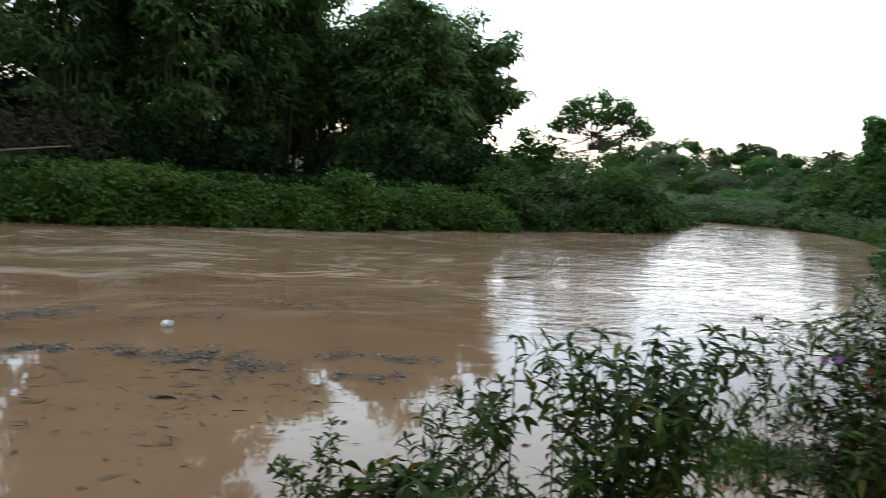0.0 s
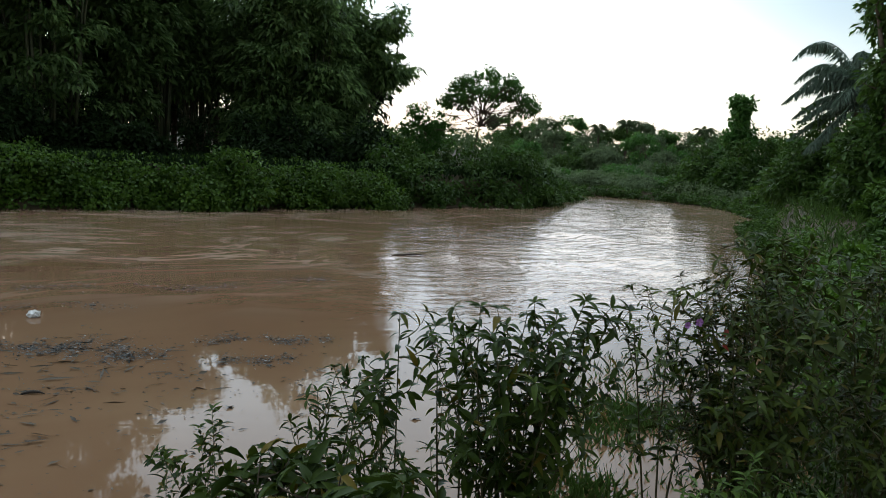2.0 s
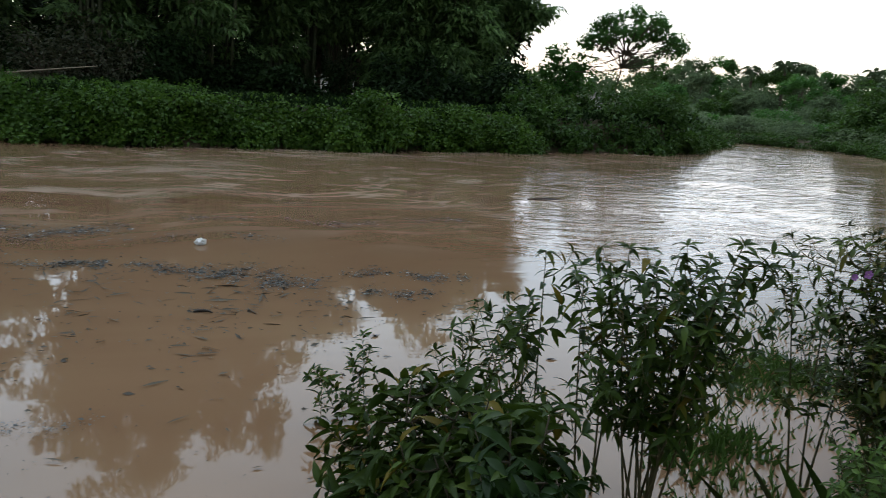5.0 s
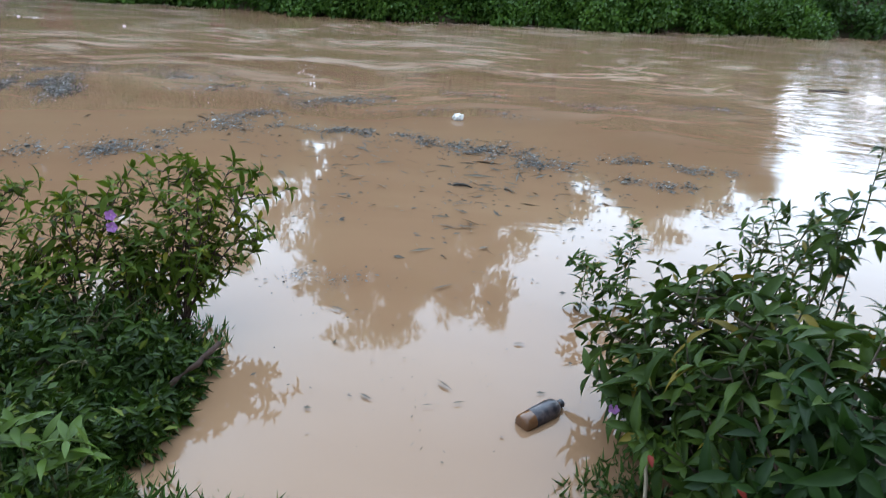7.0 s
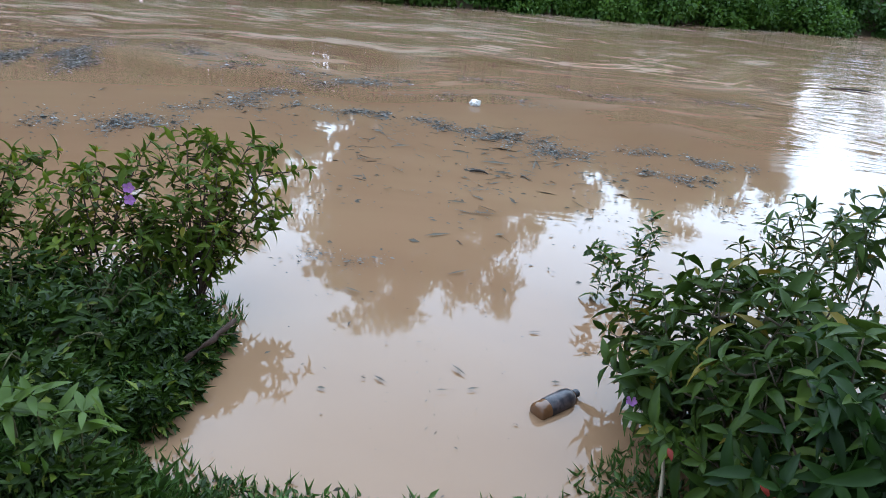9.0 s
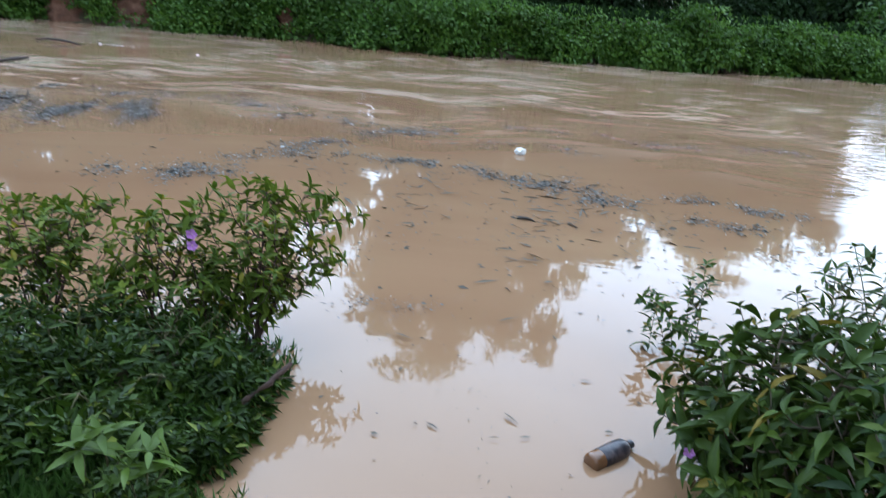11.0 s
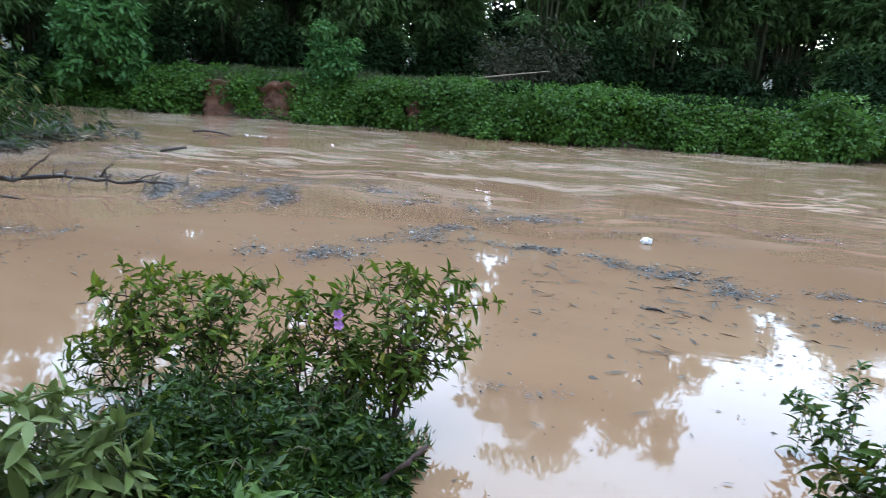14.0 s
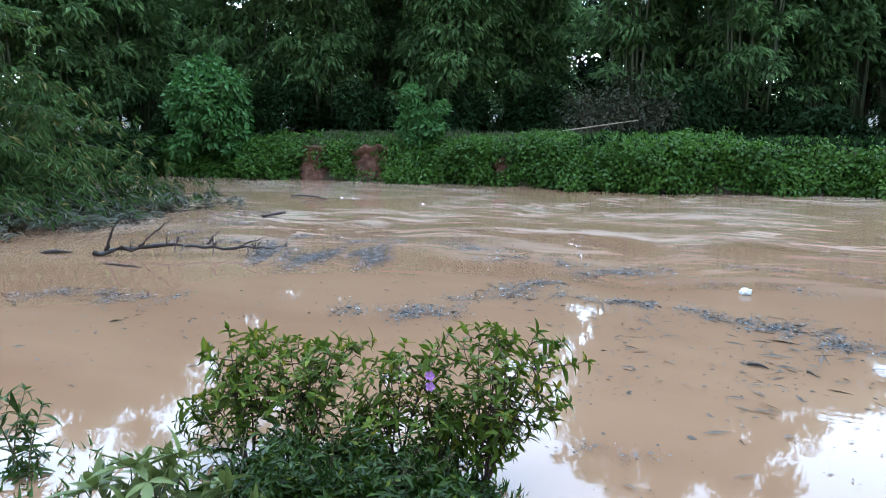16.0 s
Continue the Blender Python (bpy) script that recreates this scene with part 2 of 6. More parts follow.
TREE_LEAF = leaf_material("tree_leaf", (0.037, 0.106, 0.019), (0.112, 0.250, 0.048), patch=0.5, through_light=0.5)
# Distance haze is put into this leaf colour, paler than the leaves themselves.
HAZY_FOREST_LEAF = leaf_material("far_forest_leaf_with_haze", (0.058, 0.088, 0.043), (0.205, 0.265, 0.125), spec=0.08, patch=0.45, through_light=0.55)
PALM_LEAF = leaf_material("palm_leaf", (0.075, 0.120, 0.085), (0.210, 0.285, 0.195), patch=0.6)
SHRUB_LEAF = leaf_material("shrub_leaf", (0.009, 0.022, 0.003), (0.074, 0.112, 0.013), odd=(0.16, 0.105, 0.012), patch=2.5, rough=0.45, vary=1.0, spec=0.12)
DUSKY_LEAF = leaf_material("dusky_leaf", (0.006, 0.014, 0.002), (0.082, 0.112, 0.014), odd=(0.10, 0.078, 0.012), patch=2.5, rough=0.45, vary=1.0, spec=0.12, through_light=0.15)
DUSKY_LEAF_PIECE = leaf_material("dusky_leaf_single", (0.006, 0.014, 0.002), (0.082, 0.112, 0.014), odd=(0.10, 0.078, 0.012), pieces=True, patch=2.5, rough=0.45, vary=1.0, spec=0.12, through_light=0.15)
SHRUB_LEAF_PIECE = leaf_material("shrub_leaf_single", (0.009, 0.022, 0.003), (0.074, 0.112, 0.013), odd=(0.16, 0.105, 0.012), pieces=True, patch=2.5, rough=0.45, vary=1.0, spec=0.12)
BROAD_LEAF_PIECE = leaf_material("broad_leaf_single", (0.004, 0.012, 0.002), (0.027, 0.058, 0.008), odd=(0.075, 0.100, 0.013), pieces=True, patch=2.5, rough=0.45, vary=1.0, spec=0.12)
BRIGHT_LEAF = leaf_material("sunny_shrub_leaf", (0.018, 0.042, 0.003), (0.155, 0.195, 0.019), odd=(0.25, 0.20, 0.02), through_light=0.4, patch=2.5, rough=0.45, vary=1.0, spec=0.12)
BRIGHT_LEAF_PIECE = leaf_material("sunny_shrub_leaf_single", (0.018, 0.042, 0.003), (0.155, 0.195, 0.019), odd=(0.25, 0.20, 0.02), through_light=0.4, pieces=True, patch=2.5, rough=0.45, vary=1.0, spec=0.12)
FRESH_LEAF_PIECE = leaf_material("fresh_leaf_single", (0.040, 0.072, 0.007), (0.098, 0.145, 0.016), pieces=True, patch=2.5)
WEED_LEAF = leaf_material("weed_leaf", (0.004, 0.011, 0.001), (0.054, 0.094, 0.008), odd=(0.130, 0.150, 0.018), patch=4.0, vary=1.0, spec=0.16, through_light=0.18)
WEED_LEAF_PIECE = leaf_material("weed_leaf_single", (0.004, 0.011, 0.001), (0.054, 0.094, 0.008), odd=(0.130, 0.150, 0.018), patch=4.0, vary=1.0, pieces=True, spec=0.16, through_light=0.18)
PALE_LEAF_PIECE = leaf_material("pale_leaf_single", (0.062, 0.080, 0.018), (0.165, 0.190, 0.050), pieces=True, patch=2.5, spec=0.2)
TURF = leaf_material("dry_turf", (0.055, 0.078, 0.026), (0.165, 0.180, 0.080), patch=1.0)
PALE_WEED = leaf_material("pale_weed_leaf", (0.020, 0.050, 0.008), (0.170, 0.260, 0.050), patch=4.0, vary=1.0, spec=0.16, through_light=0.4, pieces=True)
FRESH_WEED = leaf_material("fresh_weed_leaf", (0.016, 0.040, 0.006), (0.100, 0.170, 0.030), patch=4.0, vary=1.0, spec=0.16)
DRY_LEAF = leaf_material("dry_thicket_leaf", (0.026, 0.030, 0.014), (0.100, 0.098, 0.048), patch=1.5)
GRASS = leaf_material("grass_blade", (0.042, 0.092, 0.016), (0.120, 0.205, 0.042), patch=1.2)


# ---- shapes ----
def mesh_of(name, verts, faces, mat, smooth=False):
    me = bpy.data.meshes.new(name)
    me.from_pydata([tuple(v) for v in verts], [], faces)
    if mat:
        me.materials.append(mat)
    if smooth:
        me.polygons.foreach_set("use_smooth", [True] * len(me.polygons))
    me.update()
    return me


def big_mesh(name, verts, tris, mat):
    """A mesh out of arrays of vertices and triangles, for many leaves."""
    verts, tris = np.asarray(verts, np.float32).reshape(-1, 3), np.asarray(tris, np.int32).reshape(-1, 3)
    me = bpy.data.meshes.new(name)
    me.vertices.add(len(verts))
    me.vertices.foreach_set("co", verts.ravel())
    me.loops.add(tris.size)
    me.loops.foreach_set("vertex_index", tris.ravel())
    me.polygons.add(len(tris))
    me.polygons.foreach_set("loop_start", np.arange(0, tris.size, 3, dtype=np.int32))
    me.materials.append(mat)
    me.update()
    return me


def part(name, me, parent, label="", kind=""):
    ob = new(name, me)
    ob.parent = parent
    if label or kind:
        tagged(ob, label, kind=kind)
    return ob


def thing(name, at, label, category, group="", kind=""):
    ob = new(name)
    ob.empty_display_size = 0.2
    ob.location = at
    return tagged(ob, label, category, group, kind)


def unit(v):
    return v / np.maximum(np.linalg.norm(v, axis=-1, keepdims=True), 1e-9)


def leaf_cloud(name, pos, way, normal, length, width, mat, fold=0.12, droop=0.15):
    """Many small folded leaves, two triangles each."""
    pos, way, normal = np.asarray(pos), unit(np.asarray(way)), unit(np.asarray(normal))
    side = unit(np.cross(way, normal))
    up = np.cross(side, way)
    ln, wd = np.asarray(length).reshape(-1, 1), np.asarray(width).reshape(-1, 1)
    mid = pos + way * ln * 0.42 + up * wd * fold
    v = np.stack([pos, mid + side * wd / 2, pos + way * ln - up * ln * droop, mid - side * wd / 2], 1)
    k = np.arange(len(pos))[:, None] * 4
    tris = np.concatenate([k + [0, 1, 2], k + [0, 2, 3]], 1)
    return big_mesh(name, v, tris, mat)


def tubes(name, runs, mat, sides=6):
    """Tapered round rods joined in one mesh: runs of (points, radii)."""
    verts, faces = [], []
    for pts, radii in runs:
        pts = [Vector(p) for p in pts]
        start = len(verts)
        for i, p in enumerate(pts):
            d = (pts[min(i + 1, len(pts) - 1)] - pts[max(i - 1, 0)]).normalized()
            a = d.orthogonal().normalized()
            b = d.cross(a)
            for k in range(sides):
                w = 2 * math.pi * k / sides
                verts.append(p + (a * math.cos(w) + b * math.sin(w)) * radii[i])
        for i in range(len(pts) - 1):
            for k in range(sides):
                a0, b0 = start + i * sides + k, start + i * sides + (k + 1) % sides
                faces.append((a0, b0, b0 + sides, a0 + sides))
        faces.append(tuple(range(start + sides - 1, start - 1, -1)))
        faces.append(tuple(range(start + (len(pts) - 1) * sides, start + len(pts) * sides)))
    return mesh_of(name, verts, faces, mat, smooth=True)


def bend(a, c, b, n):
    """n + 1 points of the curve from a to b that is drawn towards c."""
    a, c, b = Vector(a), Vector(c), Vector(b)
    return [a * (1 - s) ** 2 + c * 2 * s * (1 - s) + b * s * s for s in [i / n for i in range(n + 1)]]


# ---- the ground and the river ----
FAR_SHORE = [(-90, -4), (-45, 3), (-27, 7.2), (-19.2, 9.9), (-17.3, 10.9), (-14.9, 11.5), (-13.0, 12.5), (-10.2, 13.4), (-7.6, 13.9),
             (-5.6, 14.6), (-4.9, 15.3), (-3.6, 16.0), (-2.3, 16.5), (0.3, 18.4), (3.5, 20.3), (6.3, 21.9), (7.6, 23.7), (8.9, 26.2),
             (9.4, 27.8), (7.5, 29.0), (2, 32), (-20, 42)]
BEND_SHORE = [(-20, 48), (1, 37), (7, 32.2), (10.2, 30.4), (12.4, 29.8), (14.4, 29.2), (15.4, 27.0), (15.2, 23.5), (13.0, 19.2), (10.7, 16.3),
              (7.9, 11.5), (5.4, 7.6), (4.0, 5.6), (3.0, 4.0), (2.3, 2.9), (1.5, 2.2), (0.8, 1.95), (0.2, 1.84), (-0.25, 1.76), (-0.6, 1.63), (-0.78, 1.56), (-1.07, 1.45), (-1.31, 1.37), (-1.48, 1.32), (-1.6, 1.24), (-1.7, 1.2), (-1.8, 1.26)]
NEAR_SHORE = [(-1.85, 1.42), (-1.87, 1.6), (-1.89, 1.78), (-1.94, 1.95), (-2.1, 2.15), (-2.5, 2.4), (-2.95, 2.0), (-3.0, 1.3), (-3.15, 0.5), (-4.2, -0.5), (-7, -1.5),
              (-13, -3), (-27, -6), (-90, -22)]
RIVER = np.array(FAR_SHORE + BEND_SHORE + NEAR_SHORE, float)


def shore_distance(px, py, poly=RIVER):
    """Distance to the river's edge; negative in the water."""
    px, py = np.asarray(px, float), np.asarray(py, float)
    best, inside = np.full(px.shape, 1e9), np.zeros(px.shape, bool)
    for (ax, ay), (bx, by) in zip(poly, np.roll(poly, -1, 0)):
        ex, ey = bx - ax, by - ay
        s = np.clip(((px - ax) * ex + (py - ay) * ey) / (ex * ex + ey * ey), 0, 1)
        best = np.minimum(best, np.hypot(px - ax - s * ex, py - ay - s * ey))
        cross = ((ay > py) != (by > py)) & (px < ex * (py - ay) / (ey if abs(ey) > 1e-9 else 1e-9) + ax)
        inside ^= cross
    return np.where(inside, -best, best)


def ease(v, lo, hi):
    s = np.clip((np.asarray(v, float) - lo) / (hi - lo), 0, 1)
    return s * s * (3 - 2 * s)


def ground_height(px, py):
    px, py = np.asarray(px, float), np.asarray(py, float)
    d = shore_distance(px, py)
    ripple = 0.06 * np.sin(px * 1.7 + 0.6) * np.sin(py * 1.3) + 0.03 * np.sin(px * 4.1) * np.sin(py * 3.7 + 1)
    high = 0.92 * ease(d, -0.1, 0.55) + 0.12 * ease(d, 0.5, 4) + ripple * ease(d, 0.3, 2)
    flat = np.maximum(ease(px + 0.35 * (py - 20), 9.5, 12.5), ease(py, 29.5, 31.5)) * ease(np.hypot(px, py), 17, 25)
    high = high * (1 - 0.66 * flat)          # the bank of the bend is low
    high = high + 1.2 * ease(np.hypot(px, py), 35, 90)
    high = high - 0.24 * ease(px, -10, -8) * (1 - ease(px, 6, 9)) * ease(d, 0.4, 1.4)
    low = 0.22 * ease(d, -0.12, 0.9) - 0.035 + ripple * 0.5 * ease(d, 0, 1)
    near = 1 - ease(np.hypot(px + 0.5, py), 5, 11)
    bank = high * (1 - near) + low * near
    bed = -0.06 - 0.5 * ease(-d, 0, 1.5) - 1.0 * ease(-d, 1.5, 6)
    return np.where(d > -0.1, bank + 0.0 * d, bed)


def steps(lo, hi, centre_lo, centre_hi, fine, growth=1.25):
    line = list(np.arange(centre_lo, centre_hi, fine))
    s, v = fine, centre_hi
    while v < hi:
        line.append(v)
        s *= growth
        v += s
    line.append(hi)
    s, v = fine * growth, centre_lo
    while v > lo:
        v -= s
        line.append(max(v, lo))
        s *= growth
    return np.array(sorted(set(line)))


def ground_sheet():
    xs = np.union1d(np.round(steps(-900, 900, -22, 18, 0.25), 3), np.round(np.arange(-4.5, 3.0, 0.04), 3))
    ys = np.union1d(np.round(steps(-900, 900, -3, 34, 0.25), 3), np.round(np.arange(0.2, 5.5, 0.04), 3))
    gx, gy = np.meshgrid(xs, ys)
    gz = ground_height(gx, gy)
    nx, ny = len(xs), len(ys)
    k = (np.arange(ny - 1)[:, None] * nx + np.arange(nx - 1)[None]).ravel()
    tris = np.concatenate([np.stack([k, k + 1, k + nx + 1], 1), np.stack([k, k + nx + 1, k + nx], 1)])
    me = big_mesh("ground", np.stack([gx, gy, gz], -1), tris, SOIL)
    me.polygons.foreach_set("use_smooth", [True] * len(me.polygons))
    return tagged(new("ground", me), "damp brown soil of the river banks", "ground", kind="structure")


ground_sheet()


def water_sheet():
    me = mesh_of("water", [(-100, -40, 0), (40, -40, 0), (40, 60, 0), (-100, 60, 0)], [(0, 1, 2, 3)], WATER)
    return tagged(new("water", me), "brown muddy flood water of a wide river", "river", kind="structure")


water_sheet()


def along_shore(line, s):
    """Points at the parts s (0 to 1) of a shoreline's length, and the way inland."""
    line = np.array(line, float)
    seg = np.hypot(*np.diff(line, axis=0).T)
    acc = np.concatenate([[0], np.cumsum(seg)])
    u = np.asarray(s) * acc[-1]
    i = np.clip(np.searchsorted(acc, u, side="right") - 1, 0, len(seg) - 1)
    f = (u - acc[i]) / seg[i]
    p = line[i] + (line[i + 1] - line[i]) * f[:, None]
    d = (line[i + 1] - line[i]) / seg[i][:, None]
    return p, np.stack([-d[:, 1], d[:, 0]], 1)


rng = np.random.default_rng(5)


# ---- the far bank: creeper-grown slope, scarps of red earth ----
def bank_creeper(line, n, scale, mat, label, deep=1.6, leaf=1.0):
    """Creeper in overlapping tufts down a bank, with hollows between them, left open where the earth shows."""
    m = n // 45
    p, inland = along_shore(line, rng.random(m))
    x0 = p[:, 0]
    lump = 0.07 * np.sin(x0 * 1.9 + 1) * np.sin(x0 * 0.7) + 0.06 * np.sin(x0 * 4.3) * np.sin(x0 * 1.3 + 2)
    crest = np.interp(x0, (-14, -11.5, -10, -8, -5.6, -5.0, -3.0, -1.2, -0.3, 1.5), (0.84, 0.80, 0.98, 0.96, 0.92, 0.84, 0.80, 0.72, 0.86, 0.75))
    top = (crest + lump + rng.normal(0, 0.04, m)) * scale
    h = rng.random(m) ** 0.8
    back = (h - 0.55) * 0.55 + np.where(rng.random(m) < 0.36, rng.random(m) * np.where(x0 > -9, deep * 2, deep), 0)
    out = back + 0.34 * np.sin(x0 * 2.3 + 2) * np.sin(x0 * 0.9 + h * 2) + rng.normal(0, 0.10, m)
    z = top * np.where(back > 0.35, 1.0, h) + 0.02
    ragged = 0.85 + 0.28 * np.sin(h * 6.5 + x0 * 3) + 0.16 * np.sin(h * 17 + 1)
    front = back < 0.35
    bare = (((np.abs(x0 + 13.6) < 0.60 * ragged) | (np.abs(x0 + 14.95) < 0.52 * ragged)) & (h < 0.88) & front) | ((np.abs(x0 + 10.4) < 0.22) & (np.abs(h - 0.45) < 0.25) & front)
    keep = ~(bare & (rng.random(m) < 0.93))
    rad = rng.uniform(0.10, 0.24, m) * np.where(rng.random(m) < 0.10, 1.5, 1) * math.sqrt(scale)
    hub = np.stack([p[:, 0] + inland[:, 0] * out, p[:, 1] + inland[:, 1] * out, np.maximum(z, rad * 0.5)], 1)[keep]
    rad, facing = rad[keep], inland[keep]
    pick = rng.choice(len(hub), n, p=rad ** 2 / np.sum(rad ** 2))
    d = unit(rng.normal(0, 1, (n, 3)))
    pos = hub[pick] + d * (rad[pick] * rng.uniform(0.55, 1.12, n))[:, None] * [1, 1, 0.8]
    pos[:, 2] = np.maximum(pos[:, 2], 0.02)
    side = np.concatenate([-facing[pick], np.zeros((n, 1))], 1)
    way = d * 0.7 + side * 0.35 + [0, 0, -0.3] + rng.normal(0, 0.4, (n, 3))
    normal = d * 0.9 + side * 0.45 + [0, 0, 0.25] + rng.normal(0, 0.25, (n, 3))
    ln = rng.uniform(0.055, 0.125, n) * leaf
    me = leaf_cloud("bank_creeper", pos, way, normal, ln, ln * rng.uniform(0.6, 0.9, n), mat)
    tagged(new("bank_creeper", me), label, "creeper", kind="stuff")


bank_creeper(FAR_SHORE[2:14] + [(1.7, 19.2)], 190000, 1.0, CREEPER_LEAF, "dense bright green creeper covering the far river bank", leaf=0.86)
bank_creeper([(1.2, 18.9)] + FAR_SHORE[14:20], 22000, 0.75, BUSH_LEAF, "dark low growth along the edge of the point")
bank_creeper(BEND_SHORE[1:11], 30000, 0.42, BUSH_LEAF, "weeds and creeper trailing down the bank of the bend")


def crown_leaves(name, clumps, count, size, mat, aspect=0.45, hang=0.35, flat=0.75, seed=1):
    """Leaves in uneven clumps (x, y, z, radius): denser at the outside of each, gaps between."""
    r = np.random.default_rng(seed)
    clumps = np.array(clumps, float)
    weight = clumps[:, 3] ** 2
    pick = r.choice(len(clumps), count, p=weight / weight.sum())
    d = unit(r.normal(0, 1, (count, 3)))
    rad = clumps[pick, 3] * (0.35 + 0.75 * r.random(count) ** 0.5)
    rad *= 1 + 0.25 * np.sin(d[:, 0] * 5 + pick) * np.sin(d[:, 2] * 6 + pick * 2)
    pos = clumps[pick, :3] + d * rad[:, None] * [1, 1, flat]
    way = unit(d * 0.8 + r.normal(0, 0.6, (count, 3))) - [0, 0, hang]
    normal = d * 0.5 + r.normal(0, 0.4, (count, 3)) + [0, 0, 0.7]
    ln = r.uniform(0.6, 1.35, count) * size
    return leaf_cloud(name, pos, way, normal, ln, ln * aspect, mat)


def bush(name, at, width, height, label, mat=None, leaf=0.13, count=5000, seed=1, lumps=14, group="", depth=None, category="bush"):
    """A rounded wild bush: thin stems and many leaves in lumps, from the ground up."""
    r = np.random.default_rng(seed)
    at = Vector((at[0], at[1], at[2] if len(at) > 2 else float(ground_height(at[0], at[1]))))
    ob = thing(name, at, label, category, group)
    depth = depth or width
    clumps = []
    for _ in range(lumps):
        u, a = math.sqrt(r.random()), r.random() * 6.283
        x, y = u * math.cos(a), u * math.sin(a)
        zt = height * math.sqrt(max(0.06, 1 - u * u)) * r.uniform(0.75, 1.08)
        rr = min(width, height) * r.uniform(0.16, 0.28)
        clumps.append((x * width * 0.42, y * depth * 0.42, max(rr * 0.6, zt - rr), rr))
        if zt > 1.6 * rr:
            clumps.append((x * width * 0.44, y * depth * 0.44, max(rr * 0.5, zt * 0.45), rr))
    part("leaves", crown_leaves("leaves", clumps, count, leaf, mat or BUSH_LEAF, seed=seed + 50), ob, kind="stuff")
    for c in clumps[::2]:
        run = (bend((r.normal(0, 0.06), r.normal(0, 0.06), -0.1), (c[0] * 0.4, c[1] * 0.4, c[2] * 0.7), c[:3], 4), [0.03, 0.025, 0.02, 0.014, 0.008])
        part("stem", tubes("stem", [run], BARK, 5), ob)
    return ob


def bamboo_clump(at, height, spread, label, culms=14, seed=1, leaf=0.245, count=16000, lean=(0, 0), skirt=0.12, taper=0.8):
    """A clump of arching bamboo culms with hanging sprays of narrow leaves."""
    r = np.random.default_rng(seed)
    base = Vector((at[0], at[1], float(ground_height(at[0], at[1])) - 0.05))
    ob = thing("bamboo_clump", base, label, "bamboo", "bamboo clumps on the far bank")
    pos, way, face = [], [], []
    per = count // culms
    for _ in range(culms):
        a, u = r.random() * 6.283, math.sqrt(r.random())
        foot = Vector((math.cos(a) * u * spread * 0.3, math.sin(a) * u * spread * 0.3, 0))
        h = height * r.uniform(0.62, 1.03)
        outx, outy = math.cos(a) * spread * u * r.uniform(0.7, 1.5) + lean[0], math.sin(a) * spread * u * r.uniform(0.6, 1.1) + lean[1]
        tip = Vector((outx, outy, h * r.uniform(0.86, 0.98)))
        mid = Vector((foot.x * 1.2 + outx * 0.1, foot.y * 1.2 + outy * 0.1, h * 0.75))
        line = bend(foot, mid, tip, 8)
        part("culm", tubes("culm", [(line, [0.05 - 0.0052 * i for i in range(9)])], CULM, 5), ob)
        pts = np.array([tuple(p) for p in line])
        m = 78
        for _ in range(max(5, per // m)):
            s = skirt + (1 - skirt) * r.random() ** taper
            k = min(int(s * 8), 7)
            c = pts[k] + (pts[k + 1] - pts[k]) * (s * 8 - k)
            ang = r.random() * 6.283
            reach = r.uniform(0.2, 1.5) * (1.15 - 0.45 * s) * spread * 0.45
            hub = c + [math.cos(ang) * reach, math.sin(ang) * reach, r.uniform(-0.3, 0.25) * reach]
            size = r.uniform(0.26, 0.62)
            d = unit(r.normal(0, 1, (m, 3)))
            d[:, 2] = np.abs(d[:, 2]) * np.where(r.random(m) < 0.8, 1, -0.6)
            q = hub + d * (size * r.uniform(0.55, 1.1, m))[:, None] * [1, 1, 0.7]
            face.append(d * 0.5 + [0, -0.12, 0.8] + r.normal(0, 0.3, (m, 3)))
            f = r.random(m // 5)[:, None]
            q[:m // 5] = c + (hub - c) * f + r.normal(0, 0.07, (m // 5, 3))
            pos.append(q)
            way.append(d * [0.7, 0.7, 0.35] + [math.cos(ang) * 0.25, math.sin(ang) * 0.25, -0.42] + r.normal(0, 0.3, (m, 3)))
    pos, way = np.concatenate(pos), np.concatenate(way)
    n = len(pos)
    pos[:, 2] = np.maximum(pos[:, 2], 0.1)
    ln = r.uniform(0.7, 1.3, n) * leaf
    part("leaves", leaf_cloud("leaves", pos, way, np.concatenate(face), ln, ln * 0.38, BAMBOO_LEAF, droop=0.25), ob, kind="stuff")
    return ob


def polar(az, dist):
    return (-math.sin(radians(az)) * dist, math.cos(radians(az)) * dist)


# bamboo wall: bearing, distance, height, spread
CLUMPS = [(78, 26, 9.0, 2.6), (71, 25, 8.6, 2.4), (67, 26, 8.6, 2.0), (64.4, 27, 7.8, 1.5), (47.5, 26, 8.8, 1.7), (44.2, 26, 8.8, 1.6), (12.6, 26, 7.8, 0.95), (57, 25, 9.5, 2.3), (51.5, 24, 9.5, 2.1), (41, 23, 9.0, 2.1), (36, 25, 7.6, 1.9), (34.6, 28, 6.6, 1.3), (10.0, 27, 5.3, 1.3), (3.4, 27, 6.2, 1.2),
          (27.8, 23, 11.6, 2.0), (23.6, 25, 10.6, 2.1), (20, 23, 12.0, 2.5), (15.6, 25, 8.4, 1.6), (5.8, 25, 7.5, 1.3), (1.8, 25.5, 6.7, 1.5), (0.2, 26.5, 6.4, 1.2), (-1.0, 27.0, 6.3, 0.95)]
bamboo_clump(polar(-1.6, 27), 6.3, 0.9, "sparse bamboo culms leaning out from the clump", culms=11, seed=160, count=5600, lean=(1.35, 0), skirt=0.62)
